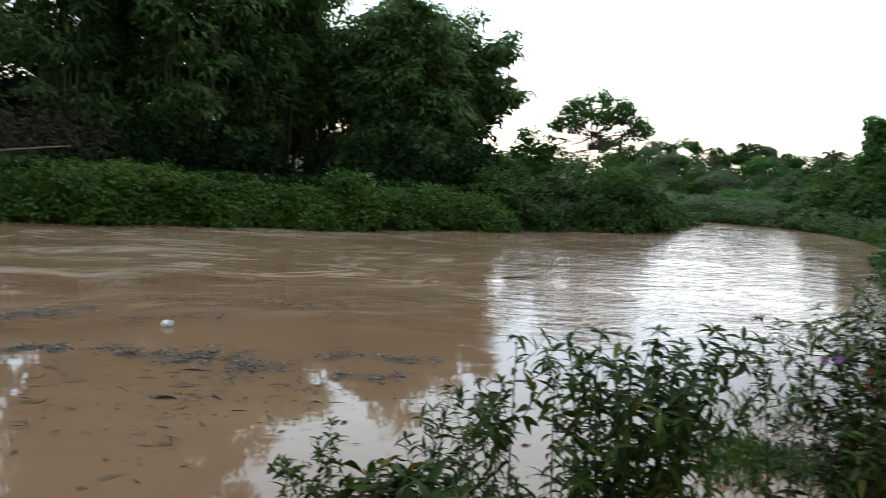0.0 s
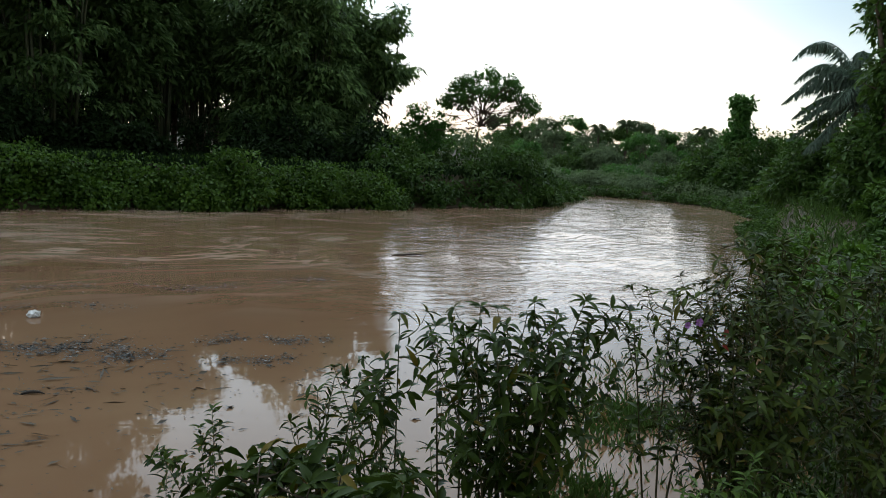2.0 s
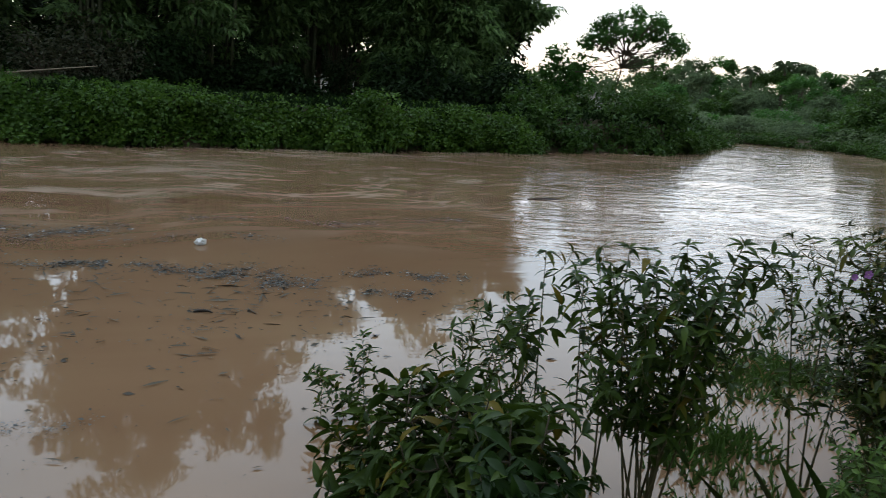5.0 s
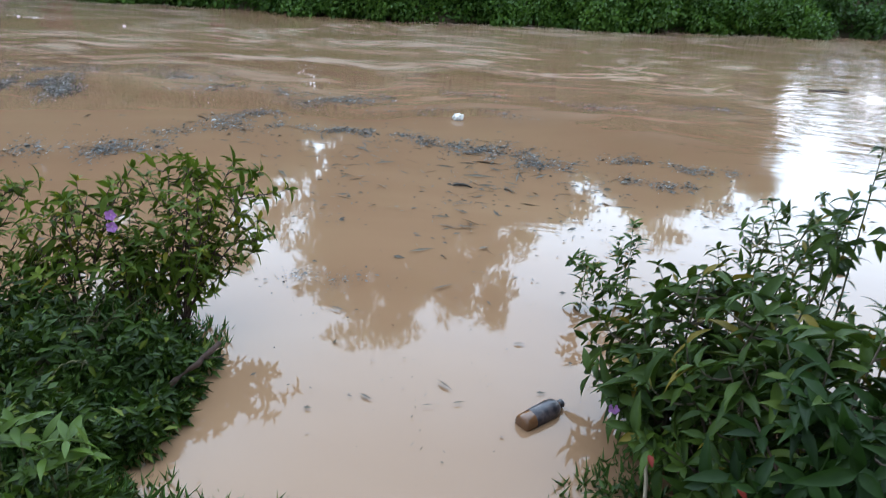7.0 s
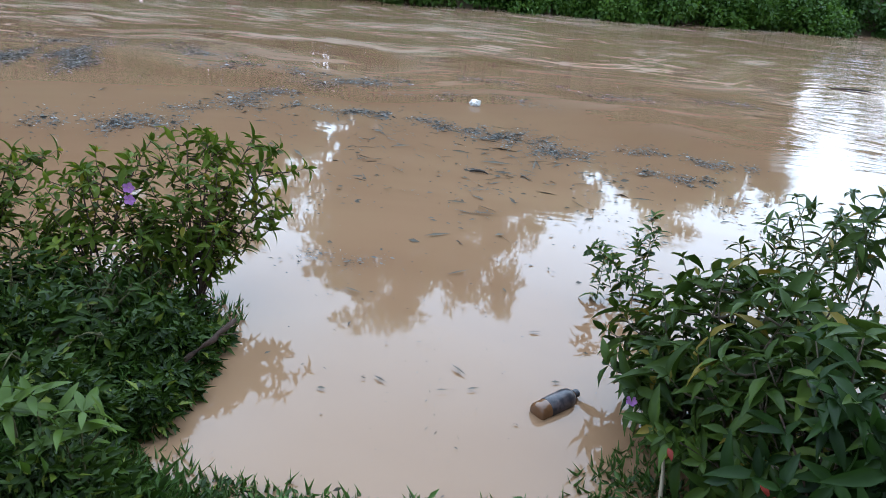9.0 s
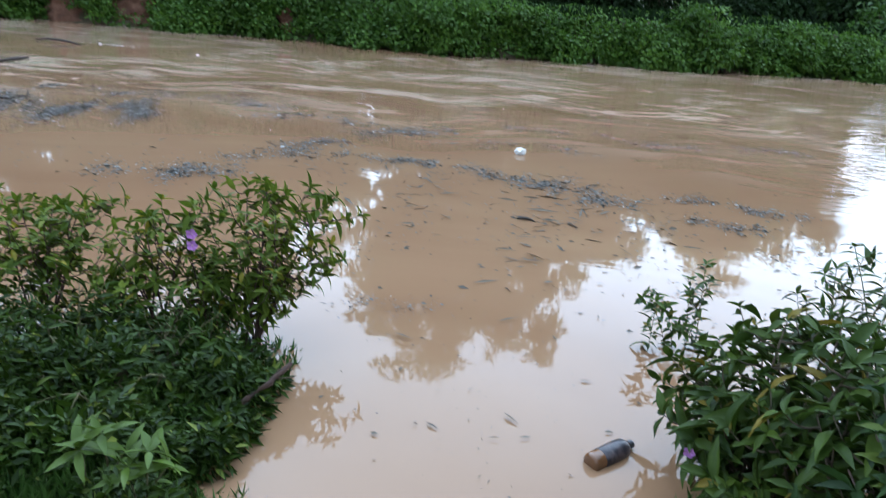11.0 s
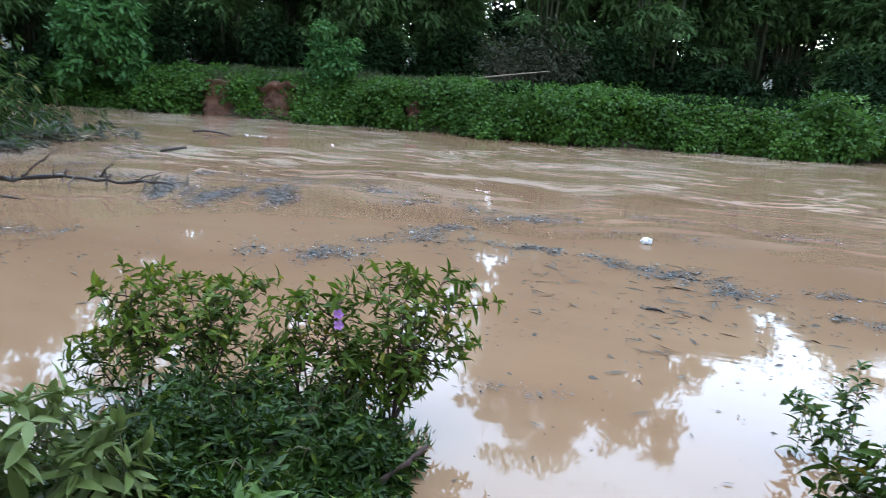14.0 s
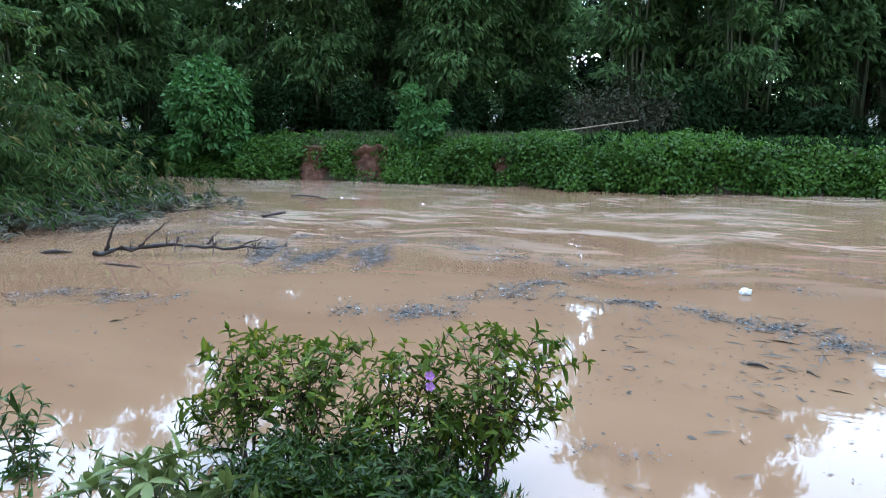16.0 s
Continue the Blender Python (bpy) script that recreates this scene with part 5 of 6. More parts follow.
ob, base = shrub("low_shrub", "dense low weeds round the foot of the flowering shrub", [(-2.5, 1.6), (-2.25, 1.75), (-2.8, 1.4), (-2.05, 1.75), (-2.3, 1.45)],
      [(-2.92, 1.49, 0.31), (-2.66, 1.51, 0.28), (-2.62, 1.73, 0.28), (-2.35, 1.74, 0.26), (-2.22, 1.87, 0.28), (-2.26, 1.40, 0.24), (-2.06, 1.61, 0.18),
       (-2.75, 1.3, 0.3), (-2.5, 1.5, 0.3), (-3.0, 1.3, 0.3), (-2.4, 1.3, 0.25), (-2.15, 2.0, 0.25), (-2.3, 2.0, 0.3), (-2.5, 1.9, 0.32), (-2.7, 1.8, 0.32), 
       (-2.0, 1.45, 0.18), (-2.15, 1.3, 0.2), (-2.6, 1.15, 0.25), (-3.2, 1.45, 0.3), (-2.85, 1.7, 0.35)],
      0.062, 0.021, 1007, gap=0.026, start=0.1, twigs=6, twig=0.17, upright=0.3, tuft=3, rest=WEED_LEAF,
      pieces=[leaf_piece("leaf", 0.062 * s, 0.021 * w, WEED_LEAF_PIECE, droop=d, fold=0.35) for s, w, d in ((1.0, 1.0, 0.25), (0.7, 0.9, 0.12), (1.3, 1.15, 0.45), (0.5, 0.8, 0.2))])

# pale broad-leaved plants near the path
PALE = [leaf_piece("leaf", 0.160 * s, 0.044 * w, PALE_LEAF_PIECE, droop=d, fold=0.2) for s, w, d in ((1.0, 1.0, 0.2), (0.85, 0.95, 0.1), (1.1, 1.0, 0.3))]
shrub("pale_leaved_plant", "pale olive-green broad-leaved plant with upright leaf tufts", [(-2.42, 0.74), (-2.32, 0.9), (-2.46, 0.64)],
      [(-2.37, 0.89, 0.58), (-2.43, 0.76, 0.58), (-2.31, 1.01, 0.46), (-2.48, 0.64, 0.53), (-2.27, 1.06, 0.35), (-2.40, 0.83, 0.46), (-2.30, 0.90, 0.40), (-2.22, 0.99, 0.30), (-2.35, 0.70, 0.48),
       (-2.45, 0.90, 0.50), (-2.28, 0.80, 0.33), (-2.50, 0.78, 0.44)],
      0.17, 0.055, 1008, gap=0.034, start=0.4, twigs=2, twig=0.10, pieces=PALE, rest=PALE_LEAF_PIECE, droop=0.12, lifted=0.3)
YOUNG = [leaf_piece("leaf", 0.125 * s, 0.036, FRESH_LEAF_PIECE, droop=d) for s, d in ((1.0, 0.25), (0.8, 0.1), (1.15, 0.35))]
for k, tips in enumerate(([(-1.76, 1.10, 0.37), (-1.72, 1.14, 0.31), (-1.80, 1.06, 0.33)], [(-1.63, 1.14, 0.34), (-1.60, 1.17, 0.28), (-1.67, 1.10, 0.30)])):
    shrub("young_plant", "young plant with a rosette of bright green leaves", [(tips[0][0] - 0.03, tips[0][1] - 0.02)], tips, 0.12, 0.04, 1009 + 20 * k, gap=0.09, tuft=4, start=0.8, twigs=0, pieces=YOUNG,
          rest=FRESH_LEAF_PIECE, droop=0.15, category="plant")
shrub("reedy_sprig", "leafy sprig rising from the flooded edge", [(-3.88, 0.86), (-3.95, 0.95)], [(-3.95, 0.95, 0.38), (-3.9, 1.0, 0.30), (-3.98, 0.88, 0.36), (-3.82, 0.92, 0.24), (-3.86, 0.8, 0.3), (-4.05, 0.8, 0.34)],
      0.10, 0.026, 1010, gap=0.025, start=0.2, twigs=2, twig=0.08)


# ---- grass ----
def grass_patch(name, label, spots, count, lo, hi, seed, mat=None):
    """Blades of grass about spots (x, y, radius)."""
    r = np.random.default_rng(seed)
    sp = np.array(spots, float)
    w = sp[:, 2] ** 2
    k = r.choice(len(sp), count, p=w / w.sum())
    a, u = r.random(count) * 6.283, np.sqrt(r.random(count))
    x, y = sp[k, 0] + np.cos(a) * u * sp[k, 2], sp[k, 1] + np.sin(a) * u * sp[k, 2]
    z = np.maximum(ground_height(x, y), -0.03)
    way = np.stack([r.normal(0, 0.4, count), r.normal(0, 0.4, count), np.ones(count)], 1)
    normal = np.stack([r.normal(0, 1, count), r.normal(0, 1, count), 0.15 + 0 * x], 1)
    ln = r.uniform(lo, hi, count)
    me = leaf_cloud(name, np.stack([x, y, z], 1), way, normal, ln, np.minimum(ln * 0.08, 0.007), mat or GRASS, droop=0.35)
    tagged(new(name, me), label, "grass", kind="stuff")


grass_patch("shore_grass", "short green grass at the water's edge", [(-1.55, 1.2, 0.24), (-1.25, 1.2, 0.24), (-0.95, 1.25, 0.24), (-0.65, 1.4, 0.22), (-0.35, 1.58, 0.22), (-0.1, 1.5, 0.35), (-0.5, 1.1, 0.4),
            (-1.2, 0.8, 0.5), (-1.9, 1.2, 0.3), (-2.2, 1.1, 0.4), (-0.6, 0.4, 0.8), (0.4, 1.2, 0.6), (-1.8, 0.5, 0.6), (-1.4, 1.33, 0.1), (-1.2, 1.38, 0.1), (-1.0, 1.42, 0.1), (-0.8, 1.5, 0.1), (-0.6, 1.58, 0.1), (-0.42, 1.66, 0.1)], 20000, 0.025, 0.09, 41)
grass_patch("shore_grass", "longer weeds along the inlet's edge", [(-2.1, 2.1, 0.2), (-0.2, 2.05, 0.15), (-0.3, 1.9, 0.15), (0.1, 2.3, 0.25)], 1300, 0.03, 0.09, 42)
grass_patch("flooded_grass", "thin grass standing in the flooded margin", [(1.3, 3.1, 0.35), (1.7, 3.6, 0.4), (1.1, 2.6, 0.3), (2.2, 4.2, 0.45), (3.0, 5.0, 0.4), (1.5, 2.6, 0.4), (-3.75, 1.0, 0.3), (-3.45, 1.25, 0.25), (1.2, 2.95, 0.3), (1.35, 3.4, 0.35)], 1500, 0.03, 0.11, 43)


def weed_patch(name, label, spots, count, high, seed, size=0.045, mat=None):
    """Low broad-leaved weeds: small pointed leaves on short unseen stalks, mounded about spots (x, y, radius)."""
    r = np.random.default_rng(seed)
    sp = np.array(spots, float)
    w = sp[:, 2] ** 2
    k = r.choice(len(sp), count, p=w / w.sum())
    a, u = r.random(count) * 6.283, np.sqrt(r.random(count))
    x, y = sp[k, 0] + np.cos(a) * u * sp[k, 2], sp[k, 1] + np.sin(a) * u * sp[k, 2]
    lump = 0.55 + 0.45 * np.sin(x * 11 + 1) * np.sin(y * 13)
    z = np.maximum(ground_height(x, y), 0.0) + high * (1 - u * u * 0.7) * lump * r.random(count) ** 0.6 + 0.005
    way = np.stack([np.cos(a) + r.normal(0, 0.7, count), np.sin(a) + r.normal(0, 0.7, count), r.normal(0.2, 0.7, count)], 1)
    normal = np.stack([r.normal(0, 0.9, count), r.normal(0, 0.9, count), np.ones(count)], 1)
    ln = r.uniform(0.6, 1.4, count) * size
    me = leaf_cloud(name, np.stack([x, y, z], 1), way, normal, ln, ln * 0.36, mat or WEED_LEAF, droop=0.2)
    tagged(new(name, me), label, "weeds", kind="stuff")


weed_patch("low_weeds", "low leafy weeds on the near bank", [(-2.02, 1.52, 0.16), (-2.04, 1.72, 0.12), (-2.08, 1.95, 0.18), (-2.2, 1.4, 0.35), (-2.5, 1.2, 0.4), (-2.0, 1.2, 0.3), (-1.75, 1.1, 0.25), (-1.6, 0.95, 0.3), (-2.7, 1.6, 0.4)], 13000, 0.36, 51, 0.045)
weed_patch("low_weeds", "low leafy weeds at the water's edge", [(-1.93, 1.62, 0.10), (-1.92, 1.45, 0.10), (-1.98, 1.85, 0.10), (-1.8, 1.2, 0.12), (-1.86, 1.70, 0.07), (-1.85, 1.74, 0.05), (-1.3, 1.12, 0.25), (-0.95, 1.18, 0.24), (-0.6, 1.32, 0.25), (-0.25, 1.5, 0.25), (0.0, 1.7, 0.25), (-0.2, 1.85, 0.15), (-1.0, 0.8, 0.4)], 7500, 0.10, 52, 0.032)
grass_patch("tangled_grass", "fresh short grass at the foot of the weeds", [(-1.95, 1.2, 0.22), (-1.8, 1.1, 0.22), (-2.15, 1.05, 0.25), (-1.6, 1.1, 0.2)], 2600, 0.05, 0.15, 47)
weed_patch("low_weeds", "leafy weeds leaning out over the inlet", [(-1.87, 1.78, 0.10), (-1.83, 1.64, 0.11), (-1.80, 1.50, 0.11), (-1.92, 1.95, 0.10), (-1.84, 1.38, 0.10)], 3000, 0.22, 54, 0.045)
grass_patch("tangled_grass", "long fresh grass blades among the pale weeds", [(1.4, 2.0, 0.16), (1.6, 1.95, 0.2)], 40, 0.4, 0.7, 48, FRESH_WEED)
grass_patch("flooded_grass", "tuft of fine green grass standing in the flood", [(1.9, 4.3, 0.28), (2.15, 4.35, 0.3), (1.8, 4.0, 0.2), (2.35, 4.2, 0.3)], 900, 0.04, 0.14, 49)
grass_patch("flooded_grass", "tuft of thin grass standing in the flood between the shrubs", [(1.33, 3.3, 0.2), (1.5, 3.25, 0.16), (1.17, 3.06, 0.18)], 320, 0.05, 0.15, 50)
grass_patch("flooded_grass", "sparse grass tips showing above the flood", [(2.2, 5.0, 0.5), (2.5, 5.3, 0.5), (2.0, 4.7, 0.35)], 420, 0.03, 0.1, 56)
weed_patch("low_weeds", "low weeds and runners under the shrubs", [(0.25, 1.95, 0.3), (1.9, 2.1, 0.4), (2.3, 2.8, 0.5), (2.8, 3.5, 0.6)], 7000, 0.3, 53)
grass_patch("bank_grass", "rough grass on the near bank", [(2.0, 2.0, 0.5), (2.8, 2.9, 0.6), (1.2, 1.6, 0.5), (3.6, 3.8, 0.8), (4.6, 5.2, 0.9), (6.3, 7.0, 1.1), (-2.7, 1.0, 0.4), (-2.5, 1.6, 0.5)], 8000, 0.04, 0.14, 45)


def shore_fringe(line, n, seed):
    """Weeds and grass overhanging the very edge of the near water."""
    r = np.random.default_rng(seed)
    p, inland = along_shore(line, r.random(n))
    bunch = np.sin(p[:, 0] * 23 + 1) + np.sin(p[:, 0] * 9 + p[:, 1] * 31)
    off = 0.02 + 0.26 * r.random(n) ** 0.8 - 0.03 * np.clip(bunch, -1, 1)
    x, y = p[:, 0] + inland[:, 0] * off, p[:, 1] + inland[:, 1] * off
    z = np.maximum(ground_height(x, y), 0.0) + r.random(n) ** 1.6 * (0.05 + 0.03 * np.clip(bunch, -1, 1)) + 0.004
    way = np.concatenate([-inland * 0.5 + r.normal(0, 0.6, (n, 2)), r.normal(0.25, 0.5, (n, 1))], 1)
    normal = np.stack([r.normal(0, 0.6, n), r.normal(0, 0.6, n), np.ones(n)], 1)
    ln = r.uniform(0.016, 0.048, n)
    tagged(new("edge_weeds", leaf_cloud("edge_weeds", np.stack([x, y, z], 1), way, normal, ln, ln * 0.34, FRESH_WEED, droop=0.2)), "small weeds overhanging the edge of the inlet", "weeds", kind="stuff")
    m = n // 2
    x, y = x[:m] + r.normal(0, 0.02, m), y[:m] + r.normal(0, 0.02, m)
    ln = r.uniform(0.02, 0.085, m) * (0.7 + 0.3 * np.clip(bunch[:m], -1, 1))
    way = np.concatenate([-inland[:m] * 0.25 + r.normal(0, 0.4, (m, 2)), np.ones((m, 1))], 1)
    me = leaf_cloud("edge_grass", np.stack([x, y, np.maximum(ground_height(x, y), 0.0)], 1), way, r.normal(0, 1, (m, 3)), ln, ln * 0.11, GRASS, droop=0.35)
    tagged(new("edge_grass", me), "short grass along the edge of the inlet", "grass", kind="stuff")


shore_fringe(BEND_SHORE[15:] + NEAR_SHORE[:6], 10000, 61)


def land_cover(n, seed):
    """Short grass over the near bank on which the camera stands, and beyond it."""
    r = np.random.default_rng(seed)
    x, y = r.uniform(-9, 9, n), r.uniform(-7, 6, n)
    keep = shore_distance(x, y) > 0.12
    x, y = x[keep], y[keep]
    m = len(x)
    bunch = 0.6 + 0.4 * np.sin(x * 3.1 + 1) * np.sin(y * 2.7)
    ln = r.uniform(0.03, 0.13, m) * bunch
    way = np.stack([r.normal(0, 0.5, m), r.normal(0, 0.5, m), np.ones(m)], 1)
    me = leaf_cloud("bank_grass", np.stack([x, y, ground_height(x, y)], 1), way, r.normal(0, 1, (m, 3)), ln, np.minimum(ln * 0.14, 0.012), GRASS, droop=0.35)
    tagged(new("bank_grass", me), "short rough grass covering the near bank", "grass", kind="stuff")


land_cover(110000, 63)
bank_creeper([(13.6, 18.7), (11.3, 15.75), (8.25, 11.2), (5.72, 7.32), (4.3, 5.32), (3.6, 4.2)], 100000, 1.0, CREEPER_LEAF, "thick weeds and creeper covering the rising near bank", leaf=0.62)


# ---- what floats on the water ----
SCUM, n, l, b = material("wet_flotsam", 0.85, 0.06)
isl = n.new("ShaderNodeNewGeometry").outputs["Random Per Island"]
col = mix_rgb(n, l, ramp(n, l, isl, 0.1, 0.6), (0.018, 0.016, 0.013), (0.155, 0.148, 0.136))
col = mix_rgb(n, l, ramp(n, l, isl, 0.93, 0.95), col, (0.36, 0.36, 0.35))
l.new(mix_rgb(n, l, 0.2, col, mix_rgb(n, l, noise_fac(n, l, 40.0, 3.0), (0.05, 0.04, 0.03), (0.16, 0.15, 0.13))), b.inputs["Base Color"])

STRAW_BITS = rough_material("dark_wet_straw", (0.03, 0.022, 0.015), (0.11, 0.085, 0.055), 8.0, rough=0.6, relief=0.001)


def flotsam(cx, cy, rx, ry, turn, count, seed, small=0.01, large=0.036, label="patch of wet grey-blue flotsam drifting on the brown water", mat=None, thin=1.0):
    """Bits of leaf, bark and straw lying on the water in a streaked patch."""
    r = np.random.default_rng(seed)
    count = count * 4
    u = r.normal(0, 0.6, (count, 2)) * [rx, ry]
    u[:, 1] *= r.uniform(0.5, 2.4, count)
    u[:, 1] += 0.25 * ry * np.sin(u[:, 0] / rx * 5 + seed)
    clump = np.sin(u[:, 0] * 7 + seed) + np.sin(u[:, 1] * 19 + u[:, 0] * 3)
    u = u[clump > r.uniform(-1.0, 1.5, count)]
    m = len(u)
    c, s = math.cos(radians(turn)), math.sin(radians(turn))
    x, y = cx + u[:, 0] * c - u[:, 1] * s, cy + u[:, 0] * s + u[:, 1] * c
    a = radians(turn) + r.normal(0, 0.7, m)
    way = np.stack([np.cos(a), np.sin(a), r.normal(0, 0.04, m)], 1)
    ln = r.uniform(small, large, m) * np.where(r.random(m) < 0.06, 2.0, 1)
    pos = np.stack([x, y, r.uniform(0.004, 0.014, m)], 1)
    me = leaf_cloud("flotsam", pos, way, np.stack([r.normal(0, 0.4, m), r.normal(0, 0.4, m), np.ones(m)], 1), ln, ln * r.uniform(0.15, 0.5, m) * thin, mat or SCUM, fold=0.1, droop=0.02)
    tagged(new("flotsam", me), label, "flotsam", kind="stuff")


def drift_line(points, wide, count, seed, size=1.0, label="long drift of wet grey-blue flotsam on the brown water"):
    """Flotsam drawn out in a winding line, thick and thin in turn."""
    r = np.random.default_rng(seed)
    s = r.random(count * 3)
    wander = np.sin(s * 9 + seed) * 0.5 + np.sin(s * 23 + seed * 2) * 0.35
    keep = np.sin(s * 15 + seed) + np.sin(s * 41 + seed * 3) * 0.8 + 0.5 > r.uniform(-1.0, 1.6, len(s))
    s, wander = s[keep], wander[keep]
    p, across = along_shore(points, s)
    m = len(s)
    thick = wide * (0.35 + 0.65 * np.abs(np.sin(s * 12 + seed * 1.7)))
    p = p + across * (wander * wide + r.normal(0, 0.85, m) * thick)[:, None] + r.normal(0, 0.03, (m, 2))
    a = np.arctan2(-across[:, 0], across[:, 1]) + r.normal(0, 0.8, m)
    way = np.stack([np.cos(a), np.sin(a), r.normal(0, 0.05, m)], 1)
    ln = size * r.uniform(0.008, 0.034, m) * np.where(r.random(m) < 0.06, 2.2, 1)
    pos = np.stack([p[:, 0], p[:, 1], r.uniform(0.004, 0.014, m)], 1)
    me = leaf_cloud("flotsam", pos, way, np.stack([r.normal(0, 0.4, m), r.normal(0, 0.4, m), np.ones(m)], 1), ln, ln * r.uniform(0.15, 0.5, m), SCUM, fold=0.1, droop=0.02)
    tagged(new("flotsam", me), label, "flotsam", kind="stuff")


DRIFTS = [([(-4.35, 3.9), (-4.35, 4.7), (-4.2, 5.45), (-3.85, 6.3), (-3.5, 7.1)], 0.13, 2100), ([(-3.8, 5.35), (-3.2, 5.55), (-2.6, 5.6), (-2.0, 5.62)], 0.07, 900), ([(-2.2, 5.62), (-1.7, 5.58), (-1.15, 5.48)], 0.13, 1100),
          ([(-1.0, 5.9), (-0.5, 5.95), (0.1, 6.0)], 0.07, 450), ([(-0.75, 5.35), (-0.2, 5.42)], 0.06, 260), ([(-3.0, 7.5), (-2.3, 7.9), (-1.1, 8.0), (0.1, 8.7)], 0.10, 700),
          ([(-7.6, 4.6), (-6.95, 5.15), (-6.2, 5.6)], 0.30, 4200), ([(-8.3, 5.8), (-7.4, 6.2), (-6.3, 6.6), (-5.3, 6.9)], 0.18, 1300), ([(-5.6, 6.1), (-4.9, 6.6), (-4.0, 6.7)], 0.10, 500),
          ([(-7.8, 2.1), (-7.2, 2.55), (-6.4, 3.0)], 0.12, 800), ([(-2.05, 2.78), (-1.8, 2.92), (-1.66, 2.96)], 0.05, 150), ([(-4.9, 3.6), (-4.4, 4.1), (-4.0, 4.2)], 0.16, 420),
          ([(-9.6, 4.9), (-10.4, 6.0), (-10.9, 7.0)], 0.34, 1500), ([(-9.4, 4.6), (-8.5, 5.0), (-7.6, 5.2)], 0.2, 900), ([(-3.3, 6.3), (-2.6, 6.9), (-1.6, 7.0)], 0.09, 260)]
for i, (line, wide, many) in enumerate(DRIFTS):
    drift_line(line, wide * 1.35, int(many * 1.2), 900 + i, 0.5 if line[0][1] < 3 and line[0][0] > -3 else 1.0)
flotsam(-11.2, 4.5, 1.2, 0.4, 70, 700, 935)
STRAW = "sparse dark twigs and leaves drifting on the water"
flotsam(-1.6, 4.2, 1.5, 0.8, 12, 250, 950, 0.01, 0.045, STRAW, STRAW_BITS)
flotsam(-0.8, 4.9, 1.3, 0.5, 5, 230, 951, 0.01, 0.05, STRAW, STRAW_BITS)
flotsam(-3.4, 5.3, 1.8, 0.7, 15, 230, 952, 0.01, 0.05, STRAW, STRAW_BITS)
for i, (cx, cy, rx, ry, many) in enumerate([(-2.1, 5.5, 0.7, 0.35, 26), (-1.5, 5.0, 0.7, 0.4, 26), (-1.55, 4.4, 0.6, 0.45, 16), (-1.5, 3.8, 0.5, 0.4, 7), (-2.4, 4.6, 0.6, 0.5, 18), (-3.4, 4.9, 0.8, 0.5, 18)]):
    flotsam(cx, cy, rx, ry, 10, many, 980 + i, 0.05, 0.17, "long dark straws and leaf stalks drifting on the water", STRAW_BITS, 0.3)
flotsam(-1.93, 2.0, 0.07, 0.02, 10, 5, 962, 0.02, 0.07, STRAW, STRAW_BITS, 0.4)
flotsam(-1.3, 2.6, 0.8, 0.5, 20, 40, 953, 0.006, 0.018, STRAW, STRAW_BITS)
flotsam(-1.2, 2.3, 0.75, 0.5, 15, 70, 963, 0.003, 0.011, STRAW, STRAW_BITS)
flotsam(-1.0, 2.1, 0.5, 0.35, 40, 12, 964, 0.010, 0.026, STRAW, STRAW_BITS, 0.6)
flotsam(-6.3, 2.1, 1.2, 0.35, 30, 42, 955, 0.02, 0.08, STRAW, STRAW_BITS, 0.6)
flotsam(-5.4, 1.6, 0.8, 0.3, 30, 12, 956, 0.02, 0.09, STRAW, STRAW_BITS, 0.5)
flotsam(-6.9, 2.8, 0.9, 0.4, 30, 26, 957, 0.015, 0.06, STRAW, STRAW_BITS, 0.6)
flotsam(-6.0, 3.2, 1.8, 0.8, 20, 180, 954, 0.01, 0.05, STRAW, STRAW_BITS)


def driftwood(name, points, radii, label, forks=(), mat=None):
    runs = [(points, radii)] + list(forks)
    return tagged(new(name, tubes(name, runs, mat or DEAD_WOOD, 7)), label, "driftwood")


def gnarl(points, radii, amount, seed, n=4):
    """A branch's line with kinks and knots put between its points."""
    r = np.random.default_rng(seed)
    pts, rad = [], []
    for (a, b), (ra, rb) in zip(zip(points, points[1:]), zip(radii, radii[1:])):
        for k in range(n):
            f = k / n
            off = Vector(r.normal(0, amount, 3)) if k else Vector((0, 0, 0))
            pts.append(Vector(a).lerp(Vector(b), f) + off)
            rad.append((ra + (rb - ra) * f) * r.uniform(0.75, 1.3))
    return pts + [Vector(points[-1])], rad + [radii[-1]]


